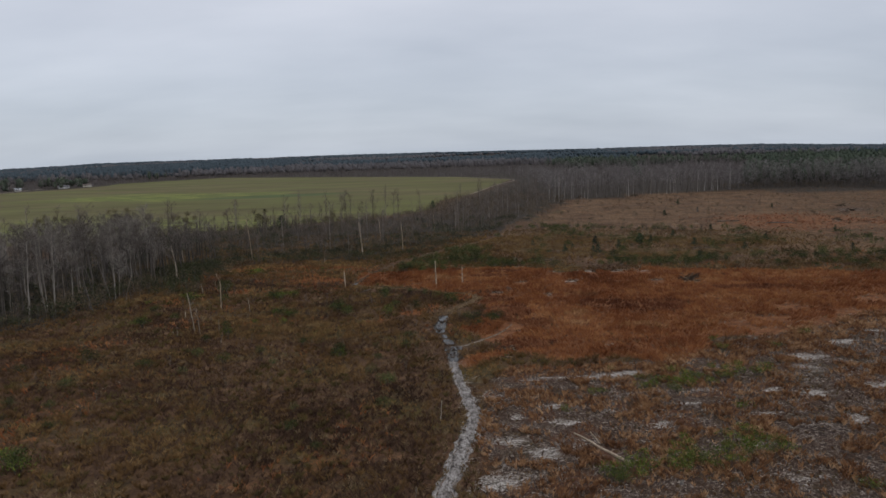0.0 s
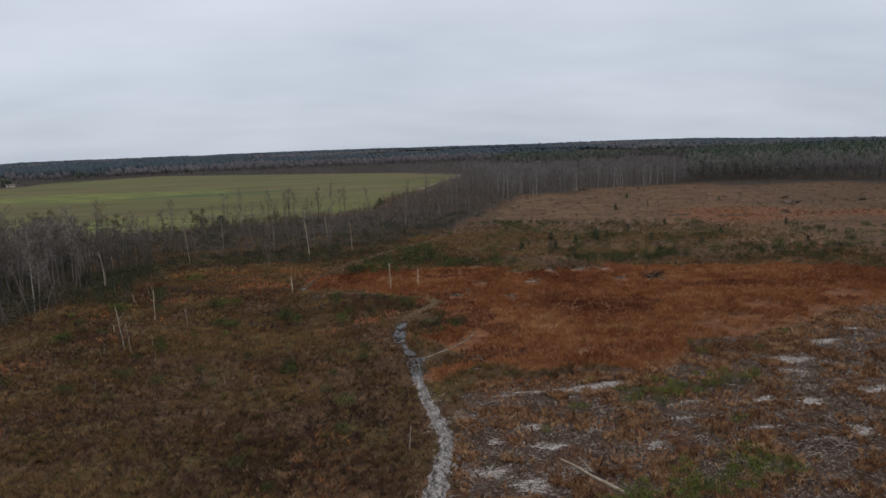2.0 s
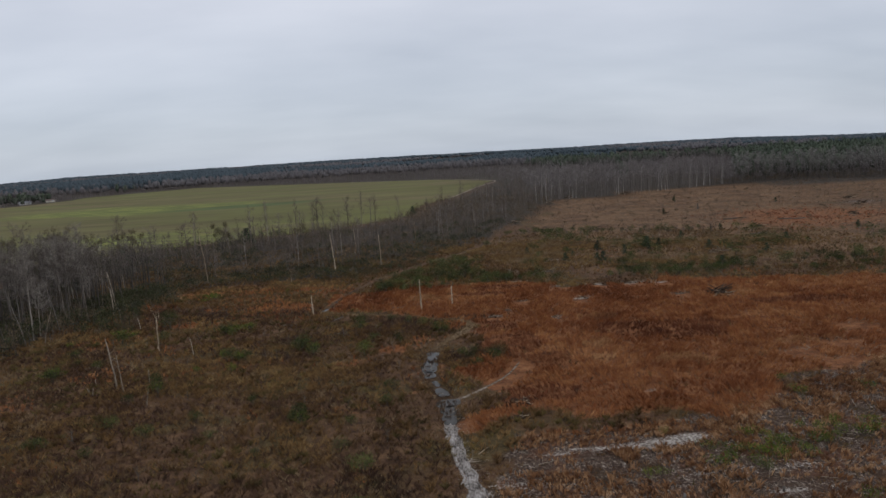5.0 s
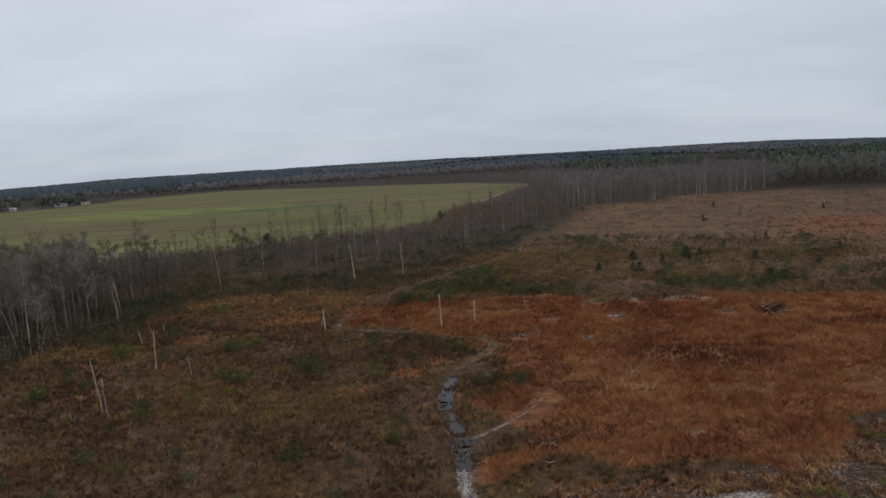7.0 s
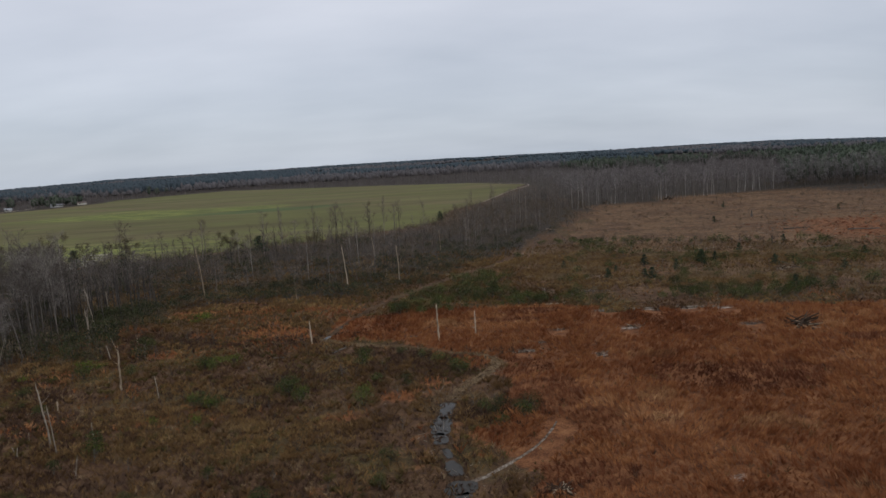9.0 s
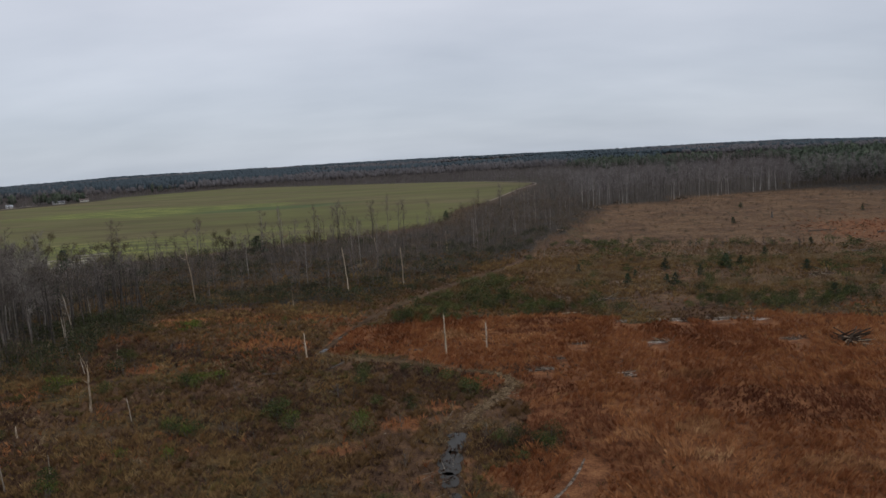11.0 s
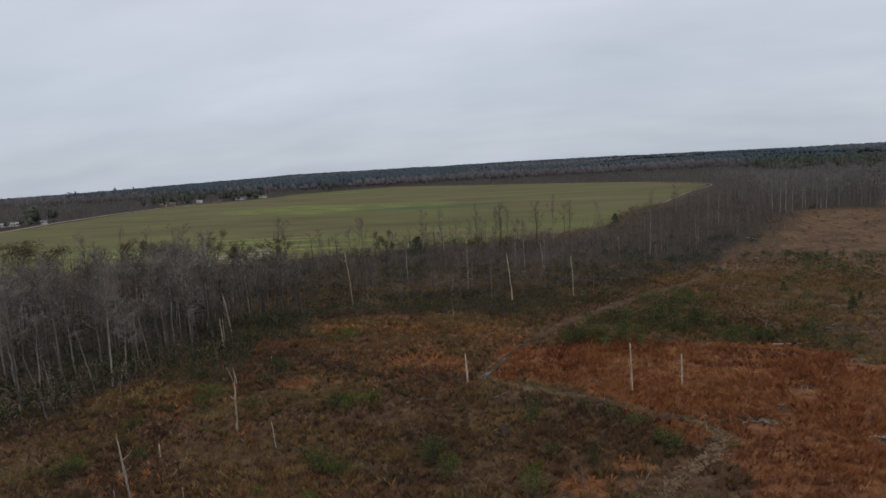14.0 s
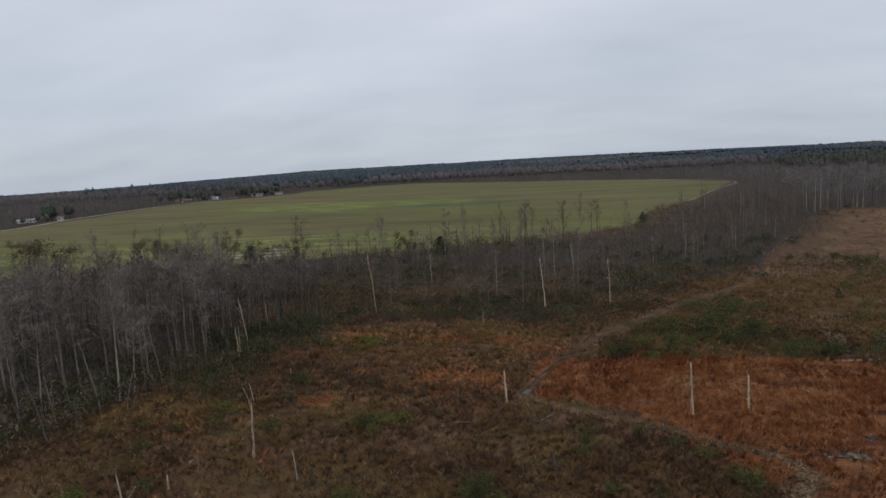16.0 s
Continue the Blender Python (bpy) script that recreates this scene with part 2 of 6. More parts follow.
WEED = surface("dead_weeds", [(0.064, 0.034, 0.016), (0.119, 0.067, 0.028), (0.169, 0.098, 0.039), (0.265, 0.163, 0.068)], scale=0.09, fine=0.35, island=0.3, mix=0.8)
OLIVE = surface("olive_weeds", [(0.050, 0.037, 0.014), (0.085, 0.064, 0.023), (0.125, 0.094, 0.033), (0.20, 0.145, 0.050)], scale=0.09, fine=0.4, island=0.22, mix=0.8)
BRIAR = surface("purple_briars", [(0.042, 0.022, 0.015), (0.074, 0.041, 0.027), (0.112, 0.068, 0.043)], scale=0.1, fine=0.6, island=0.4)
STRAW = surface("tan_grass", [(0.12, 0.078, 0.042), (0.205, 0.142, 0.080), (0.31, 0.225, 0.135)], scale=0.06, fine=0.2, island=0.3, mix=0.6)
YELLOW = surface("yellow_dead_grass", [(0.115, 0.066, 0.028), (0.20, 0.122, 0.050), (0.32, 0.21, 0.092)], scale=0.2, fine=0.8, island=0.35)
TANGRASS = surface("tan_cutover_grass", [(0.074, 0.040, 0.021), (0.165, 0.097, 0.050), (0.30, 0.190, 0.105)], scale=0.045, fine=0.25, island=0.25, mix=0.6)
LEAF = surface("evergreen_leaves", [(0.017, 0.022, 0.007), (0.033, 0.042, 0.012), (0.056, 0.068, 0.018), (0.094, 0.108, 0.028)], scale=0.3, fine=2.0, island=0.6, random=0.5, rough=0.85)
# a darker, duller copy of LEAF for the undergrowth beneath the trees
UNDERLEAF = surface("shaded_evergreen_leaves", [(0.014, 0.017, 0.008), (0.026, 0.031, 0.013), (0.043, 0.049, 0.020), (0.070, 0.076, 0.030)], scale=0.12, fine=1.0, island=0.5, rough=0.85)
MOSSY = surface("bright_green_leaves", [(0.032, 0.044, 0.009), (0.085, 0.116, 0.019), (0.17, 0.205, 0.036)], scale=0.3, fine=2.0, island=0.6, rough=0.9)
NEEDLE = surface("pine_needles", [(0.014, 0.026, 0.013), (0.030, 0.050, 0.024), (0.055, 0.082, 0.038)], scale=0.3, fine=2.0, island=0.5, random=0.4, rough=0.7)
BARK = surface("grey_bark", [(0.040, 0.034, 0.029), (0.085, 0.074, 0.065), (0.155, 0.138, 0.122)], scale=0.5, fine=4, random=0.5, island=0.3, bump=0.3)
PALEBARK = surface("pale_bark", [(0.085, 0.070, 0.057), (0.175, 0.151, 0.128), (0.285, 0.257, 0.225)], scale=0.5, fine=4, random=0.6, bump=0.3, stretch=(1, 1, 0.3))
DEADWOOD = surface("bleached_deadwood", [(0.16, 0.118, 0.078), (0.34, 0.268, 0.188), (0.52, 0.435, 0.33)], scale=0.8, fine=7, random=0.15, bump=0.4, stretch=(1, 1, 0.25))
WEATHERED = surface("weathered_deadwood", [(0.11, 0.088, 0.066), (0.235, 0.195, 0.152), (0.40, 0.345, 0.275)], scale=0.8, fine=7, random=0.15, bump=0.4, stretch=(1, 1, 0.25))
DARKWOOD = surface("dark_brown_slash", [(0.022, 0.014, 0.009), (0.052, 0.034, 0.022), (0.095, 0.066, 0.045)], scale=0.8, fine=6, island=0.3, bump=0.3)
WITHERED = surface("withered_olive_leaves", [(0.042, 0.034, 0.019), (0.080, 0.066, 0.034), (0.135, 0.112, 0.060)], scale=0.2, fine=1.5, island=0.5, random=0.3)
BLEACHED = surface("pale_smooth_bark", [(0.10, 0.090, 0.079), (0.23, 0.210, 0.188), (0.42, 0.39, 0.355)], scale=0.5, fine=4, random=0.7, bump=0.3, stretch=(1, 1, 0.3))
GREYTWIG = surface("pale_grey_twigs", [(0.116, 0.102, 0.100), (0.190, 0.169, 0.165), (0.280, 0.253, 0.246)], scale=0.12, fine=0.5, island=0.3, mix=0.75)
TWIG = surface("bare_twigs", [(0.072, 0.059, 0.049), (0.145, 0.125, 0.108), (0.240, 0.213, 0.190)], scale=0.15, fine=0.6, island=0.3, random=0.5, mix=0.75)
YOUNGTWIG = surface("brown_grey_twigs", [(0.070, 0.053, 0.042), (0.134, 0.106, 0.085), (0.228, 0.190, 0.156)], scale=0.1, fine=0.5, island=0.35, mix=0.7)
BRUSH = surface("brown_brush", [(0.052, 0.038, 0.025), (0.106, 0.080, 0.051), (0.182, 0.140, 0.092)], scale=0.11, fine=0.5, island=0.35, mix=0.65)
# distance haze is painted into these colours: slight in PINE, bluish in the far crowns
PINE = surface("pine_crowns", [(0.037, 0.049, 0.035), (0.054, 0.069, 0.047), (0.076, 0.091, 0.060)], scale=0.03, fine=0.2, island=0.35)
HAZEPINE = surface("hazed_pine_crowns", [(0.038, 0.053, 0.064), (0.048, 0.065, 0.076), (0.060, 0.078, 0.088)], scale=0.004, fine=0.03, island=0.2)
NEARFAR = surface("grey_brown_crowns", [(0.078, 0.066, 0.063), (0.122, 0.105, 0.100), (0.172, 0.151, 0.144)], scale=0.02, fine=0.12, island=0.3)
# greyed and blued against the nearer crowns: haze put into the base colour
HAZEWOOD = surface("hazed_bare_crowns", [(0.068, 0.066, 0.070), (0.090, 0.085, 0.088), (0.118, 0.111, 0.112)], scale=0.006, fine=0.05, island=0.25)
TRAIL = surface("wet_sandy_mud", [(0.018, 0.014, 0.012), (0.030, 0.024, 0.020), (0.135, 0.118, 0.104), (0.235, 0.213, 0.193), (0.325, 0.302, 0.28), (0.43, 0.405, 0.38)], scale=1.1, fine=4.2, rough=0.8, bump=0.6, mix=0.5, stretch=(1.6, 0.6, 1), spec=0.2)
RUTSAND = surface("broken_pale_sand", [(0.035, 0.022, 0.014), (0.10, 0.072, 0.052), (0.21, 0.175, 0.142), (0.40, 0.355, 0.305)], scale=1.6, fine=5.0, rough=0.95, bump=0.6, mix=0.5, spec=0.05)
DIRT = surface("brown_dirt_track", [(0.022, 0.014, 0.009), (0.060, 0.038, 0.023), (0.135, 0.090, 0.056)], scale=0.35, fine=1.8, rough=1.0, bump=0.6, mix=0.5, spec=0.03)
STALKS = surface("dead_stalks_on_dirt", [(0.022, 0.014, 0.009), (0.066, 0.042, 0.026), (0.105, 0.070, 0.043), (0.20, 0.145, 0.095)], scale=0.5, fine=2.2, rough=1.0, bump=0.6, mix=0.45, spec=0.03)
STUBBLE = surface("pale_stubble", [(0.13, 0.105, 0.085), (0.19, 0.155, 0.125), (0.25, 0.21, 0.17)], scale=0.01, fine=0.1)
ROADSAND = surface("pale_farm_road", [(0.16, 0.13, 0.10), (0.30, 0.255, 0.205)], scale=0.05, fine=0.6)
WATER = bpy.data.materials.new("puddle_water")
WATER.use_nodes = True
_w = WATER.node_tree.nodes["Principled BSDF"]
_w.inputs["Base Color"].default_value = (0.030, 0.026, 0.020, 1)
_w.inputs["Roughness"].default_value = 0.2
_w.inputs["IOR"].default_value = 1.2
_n = WATER.node_tree.nodes.new("ShaderNodeTexNoise")
_n.inputs["Scale"].default_value = 2.5
_b = WATER.node_tree.nodes.new("ShaderNodeBump")
_b.inputs["Strength"].default_value, _b.inputs["Distance"].default_value = 0.12, 0.02
WATER.node_tree.links.new(_n.outputs[0], _b.inputs["Height"])
WATER.node_tree.links.new(_b.outputs[0], _w.inputs["Normal"])


# ---------------------------------------------------------------- mesh helpers
def mesh_of(name, verts, tris, materials, slots=None):
    """A triangle mesh from arrays."""
    me = bpy.data.meshes.new(name)
    verts, tris = np.asarray(verts, np.float32).reshape(-1, 3), np.asarray(tris, np.int32).reshape(-1, 3)
    me.vertices.add(len(verts))
    me.vertices.foreach_set("co", verts.ravel())
    me.loops.add(tris.size)
    me.loops.foreach_set("vertex_index", tris.ravel())
    me.polygons.add(len(tris))
    me.polygons.foreach_set("loop_start", np.arange(0, tris.size, 3, dtype=np.int32))
    for m in materials if isinstance(materials, (list, tuple)) else [materials]:
        me.materials.append(m)
    if slots is not None:
        me.polygons.foreach_set("material_index", np.asarray(slots, np.int32))
    me.update(calc_edges=True)
    return me


def part_of(name, me, parent, label=""):
    ob = new(name, me)
    ob.parent = parent
    return tagged(ob, label)


def part(name, bm, material, parent, label=""):
    """Links a bmesh as one mesh object under a thing or under a part."""
    me = bpy.data.meshes.new(name)
    bm.to_mesh(me)
    bm.free()
    me.materials.append(material)
    return part_of(name, me, parent, label)


def box(bm, x0, y0, z0, x1, y1, z1):
    v = [bm.verts.new(p) for p in ((x0, y0, z0), (x1, y0, z0), (x1, y1, z0), (x0, y1, z0), (x0, y0, z1), (x1, y0, z1), (x1, y1, z1), (x0, y1, z1))]
    for f in ((3, 2, 1, 0), (4, 5, 6, 7), (0, 1, 5, 4), (1, 2, 6, 5), (2, 3, 7, 6), (3, 0, 4, 7)):
        bm.faces.new([v[i] for i in f])


class Wood:
    """Gathers tapering limbs and thin twigs as triangles."""

    def __init__(self):
        self.v, self.f, self.s = [], [], []

    def limb(self, points, radii, sides=5, slot=0, cap=True):
        first = len(self.v)
        for i, (p, r) in enumerate(zip(points, radii)):
            d = (points[min(i + 1, len(points) - 1)] - points[max(i - 1, 0)]).normalized()
            a = d.cross(Vector((0.3, 1, 0.1))).normalized()
            b = d.cross(a)
            for k in range(sides):
                w = 2 * math.pi * k / sides
                self.v.append(p + (a * math.cos(w) + b * math.sin(w)) * r)
        for i in range(len(points) - 1):
            for k in range(sides):
                q = [first + i * sides + k, first + i * sides + (k + 1) % sides]
                q += [q[1] + sides, q[0] + sides]
                self.f += [(q[0], q[1], q[2]), (q[0], q[2], q[3])]
                self.s += [slot, slot]
        if cap:
            last = first + (len(points) - 1) * sides
            for k in range(1, sides - 1):
                self.f.append((last, last + k, last + k + 1))
                self.s.append(slot)

    def blade(self, p, q, width, slot=1, rng=random):
        """A thin twig or leaf: a triangle from p towards q."""
        d = q - p
        a = d.cross(Vector((rng.uniform(-1, 1), rng.uniform(-1, 1), rng.uniform(-1, 1)))).normalized() * width / 2
        k = len(self.v)
        self.v += [p - a, p + a, q]
        self.f.append((k, k + 1, k + 2))
        self.s.append(slot)

    def arrays(self):
        return np.array([tuple(p) for p in self.v], np.float32), np.array(self.f, np.int32), np.array(self.s, np.int32)


def split(v, f, s, slot):
    """The faces of one slot, with their own vertices."""
    f = f[s == slot]
    used, back = np.unique(f, return_inverse=True)
    return v[used], back.reshape(-1, 3)


def merged(name, kinds, places, materials):
    """One mesh out of many copies of a few shapes. places: rows of kind, x, y, z, turn, width, height."""
    vs, fs, ss, at = [], [], [], 0
    for k, (v, f, s) in enumerate(kinds):
        rows = np.array([p[1:] for p in places if p[0] == k], np.float32).reshape(-1, 6)
        if not len(rows):
            continue
        c, t = np.cos(rows[:, 3:4]), np.sin(rows[:, 3:4])
        x = (v[:, 0] * c - v[:, 1] * t) * rows[:, 4:5] + rows[:, 0:1]
        y = (v[:, 0] * t + v[:, 1] * c) * rows[:, 4:5] + rows[:, 1:2]
        z = v[:, 2][None] * rows[:, 5:6] + rows[:, 2:3]
        vs.append(np.stack([x, y, z], -1).reshape(-1, 3))
        fs.append((f[None] + (np.arange(len(rows)) * len(v))[:, None, None]).reshape(-1, 3) + at)
        ss.append(np.tile(s, len(rows)))
        at += len(rows) * len(v)
    return mesh_of(name, np.concatenate(vs), np.concatenate(fs), materials, np.concatenate(ss))


# ---------------------------------------------------------------- plan: where things lie
def hashed(i, j, seed):
    h = (i * 374761393 + j * 668265263 + seed * 974711) & 0xFFFFFFFF
    h = ((h ^ (h >> 13)) * 1274126177) & 0xFFFFFFFF
    return ((h ^ (h >> 16)) & 0xFFFF) / 65535.0


def wavy(x, y, size, seed=0, octaves=3):
    """Smooth noise from 0 to 1 over the plan, in arrays."""
    x, y = np.asarray(x, float), np.asarray(y, float)
    total, weight, out = 0.0, 1.0, 0.0
    for o in range(octaves):
        u, v = x / size * 2**o + 31.7 * o, y / size * 2**o + 17.3 * o
        i, j = np.floor(u).astype(np.int64), np.floor(v).astype(np.int64)
        a, b = u - i, v - j
        a, b = a * a * (3 - 2 * a), b * b * (3 - 2 * b)
        n00, n10, n01, n11 = hashed(i, j, seed + o), hashed(i + 1, j, seed + o), hashed(i, j + 1, seed + o), hashed(i + 1, j + 1, seed + o)
        out = out + weight * ((n00 * (1 - a) + n10 * a) * (1 - b) + (n01 * (1 - a) + n11 * a) * b)
        total += weight
        weight *= 0.5
    return out / total


def inside(x, y, poly):
    x, y = np.asarray(x, float), np.asarray(y, float)
    hit = np.zeros(np.broadcast(x, y).shape, bool)
    for (x0, y0), (x1, y1) in zip(poly, poly[1:] + poly[:1]):
        cross = (y0 > y) != (y1 > y)
        with np.errstate(divide="ignore", invalid="ignore"):
            hit ^= cross & (x < (x1 - x0) * (y - y0) / (y1 - y0 + 1e-12) + x0)
    return hit


def off_line(x, y, line):
    """The distance from a polyline, in arrays."""
    x, y = np.asarray(x, float), np.asarray(y, float)
    best = np.full(np.broadcast(x, y).shape, 1e9)
    for (x0, y0), (x1, y1) in zip(line, line[1:]):
        dx, dy = x1 - x0, y1 - y0
        t = np.clip(((x - x0) * dx + (y - y0) * dy) / (dx * dx + dy * dy), 0, 1)
        best = np.minimum(best, np.hypot(x - x0 - t * dx, y - y0 - t * dy))
    return best


SAND_TRAIL = [(-3.5, 42), (-1.6, 49), (-0.7, 54.5), (1.0, 63.2), (2.7, 71.6), (1.9, 80.6), (0.9, 88.4), (0.85, 94)]
WET_TRAIL = [(0.85, 94), (0.85, 98), (0.3, 102.3), (-1.1, 108.5), (-0.8, 115.6), (0.0, 119.5)]
DIRT_TRAIL = [(0.0, 119.5), (0.7, 122.1), (2.9, 126.2), (5.0, 129.6), (6.0, 133.6), (3.9, 137.0), (-0.5, 138.9), (-4.4, 141.7), (-8.5, 143.6), (-15, 146.5), (-19.6, 149.8)]
DITCH = [(-19.6, 149.8), (-18.6, 157), (-15.7, 169), (-14.8, 171.5)]
LONG_TRAIL = [(-19.6, 149.8), (-18.6, 157), (-15.7, 169), (-12.4, 177), (-9, 183.6), (-3.4, 194.4), (1.4, 202.3), (8.3, 211.5), (13, 220), (17.4, 230.2), (22, 250), (29.3, 275), (41, 307), (56, 352)]
FORK = [(0.9, 98.4), (1.7, 99.4), (2.9, 100.2), (5.2, 102.6), (7.6, 105.5), (9.5, 109), (10.6, 111.7)]
ALL_TRAILS = [SAND_TRAIL, WET_TRAIL, DIRT_TRAIL, LONG_TRAIL, FORK]

FIELD_EDGE = [(65, 668), (17, 456), (0, 410), (-7, 346), (-14, 329), (-40, 305), (-75, 283), (-118, 257), (-185, 236), (-300, 225), (-440, 240), (-470, 330),
              (-372, 402), (-402, 515), (-430, 625), (-437, 716), (-405, 778), (-396, 840), (-412, 905), (-318, 1035), (-85, 862), (22, 765)]
FOREST_EDGE = [(-80, 60), (-77, 112), (-68, 127), (-66, 140), (-66, 150), (-63, 165), (-60, 175), (-55, 183), (-47, 187), (-27, 186), (-14, 193),
               (-2, 208), (8, 222), (19, 245), (36, 285), (54, 340), (68, 384), (98, 390), (178, 428), (250, 424), (520, 420)]
OLD_WOOD = [(-80, 60), (-77, 112), (-68, 127), (-66, 140), (-66, 150), (-64, 160), (-75, 178), (-100, 200), (-150, 222), (-320, 226), (-320, 60)]
YOUNG_WOOD = [(-63, 165), (-60, 175), (-55, 183), (-47, 187), (-27, 186), (-14, 193), (-2, 208), (8, 222), (19, 245), (36, 285), (54, 340), (68, 384),
              (60, 420), (58, 560), (35, 520), (17, 452), (0, 405), (-7, 346), (-14, 326), (-40, 302), (-75, 280), (-118, 254), (-150, 240), (-100, 200), (-75, 178)]
FAR_WOOD = [(68, 384), (98, 390), (178, 428), (184, 480), (150, 760), (30, 770), (66, 670), (66, 610), (58, 500), (60, 420)]
RUSSET = [(4, 93), (5, 112), (7.8, 128), (7.2, 134), (0, 141.5), (-9, 146), (-18, 149.5), (-17, 160), (-10, 172), (8, 168), (28, 162), (64, 156), (115, 138), (120, 116), (75, 112), (42, 98), (28, 90), (14, 88), (7, 90)]
DARK_RUSSET = [(35, 121.5, 10, 6.5), (10.8, 120.5, 5.5, 6.5), (9, 129, 4, 4.5), (8.9, 156, 4, 2), (10, 98, 5, 3.5), (15, 111, 4, 4), (14.5, 161, 6, 2.5), (-10.5, 166, 3, 1.5), (60, 134, 10, 2.5)]
PALE_RUSSET = [(21, 110, 4, 4), (22, 117, 3, 3.5), (26, 132, 5, 2.5), (30, 108, 5, 3), (-2, 156, 5, 2.5), (48, 112, 8, 2.5)]
RUSSET_WEST = [(-47, 160), (-43, 156), (-29, 150.5), (-22.5, 150), (-21.5, 157), (-18.5, 168), (-16, 175), (-31, 182.5), (-47, 184.5), (-54, 182), (-50, 168)]
WEST_BRUSH = [(-69, 150), (-61, 143), (-52, 142), (-53, 150), (-56, 160), (-52, 168), (-58, 179), (-66, 172)]
SANDY = [(2, 40), (3, 70), (5, 82), (8, 88), (14, 87.5), (28, 89.5), (42, 98.5), (73, 114), (130, 116), (130, 40)]
MIDDLE = [(20, 180), (60, 172), (112, 158), (150, 200), (100, 226), (60, 236), (30, 248), (20, 238), (14, 215)]
CUTOVER = [(30, 250), (60, 236), (95, 228), (190, 205), (420, 190), (420, 418), (250, 420), (178, 425), (98, 387), (70, 380), (55, 335), (38, 285)]
THICKET = [(-11.7, 173), (-7.2, 184), (-1, 200), (5, 205), (12, 197), (11.5, 181), (17, 172), (24, 169), (10, 165), (-10, 165.5)]
SAND_SPOTS = [(21.8, 84.2, 3.2, 1.1), (46.2, 89.8, 2.2, 1.2), (45, 83.4, 1.6, .6), (42, 76.2, 1.8, .6), (36.9, 77.6, 1.5, .6), (11.8, 74.1, 1.6, 1.0), (6.3, 65, 2.0, .8), (10.5, 83.5, 2.6, .6), (14.5, 83.9, 2.8, .6), (19, 84.3, 3, .9), (22.8, 84.9, 2.4, 1.2), (11.4, 74.6, 1.4, 1.5), (12.2, 69.6, 1.6, 1.2), (5.6, 65.6, 2.4, 1.2), (9.1, 62.6, 2.6, 1.5),
              (47, 89.2, 3.2, 1.2), (44.2, 85, 2.4, .8), (41, 76.2, 1.4, 1.8), (41.6, 68.6, 1.6, 2.4), (36.1, 77, 1.4, .6), (26.5, 73.8, 1.8, .6), (4, 56.6, 2.2, 1.6), (21.4, 68.5, 1.2, 1.2), (50, 78, 1.8, 1.0),
              (55, 96, 4, 1.2), (64, 101, 4, 1.0), (23.2, 97.2, 1.1, .5), (7.4, 71.5, 1.0, 1.0), (33, 70.5, 1.6, .5), (52, 71, 2.4, .8)]
SAND_SPOTS += [(25.5, 159.2, 2.6, .5), (33, 158.8, 2.0, .4), (39, 158, 2.4, .7), (44.2, 156.4, 2.2, .5), (26.4, 147, 1.8, .8), (19.7, 133.6, .8, 1.2), (43.9, 145.5, 1.4, .5), (9.7, 137.4, 2.0, .5)]
GREY_SPOTS = [(12.9, 141.7, 1.3, .6), (16.3, 148.9, 1.6, .6), (44.3, 145.5, 1.6, .7), (9.7, 137.5, 2.0, .6), (26, 176.5, 3, 1), (69.7, 189.2, 4, 1.2), (165, 279, 14, 6), (36, 66, 5, 3), (58, 95, 8, 2)]

DEBRIS = [(48, 105.3, 3.5, 1.1), (58.7, 119, 4.5, 1.3), (59, 108.3, 4, 1.5), (67, 113, 5, 1.6), (45, 109.4, 3, 0.9), (76, 124, 6, 1.3), (52, 112, 3, 0.8), (82, 118, 5, 1.5)]
BARE_SPOTS = DEBRIS + GREY_SPOTS[:6] + [q for q in SAND_SPOTS if q[1] > 130]


def spots(x, y, rows):
    out = 0.0
    for cx, cy, a, b in rows:
        out = np.maximum(out, np.exp(-(((x - cx) / a) ** 2 + ((y - cy) / b) ** 2)))
    return out


def soft_inside(x, y, poly, blur, seed):
    """1 inside, 0 outside, with a ragged edge."""
    wx, wy = x + (wavy(x, y, blur * 2, seed) - 0.5) * blur * 3, y + (wavy(x, y, blur * 2, seed + 9) - 0.5) * blur * 3
    return inside(wx, wy, poly).astype(float)


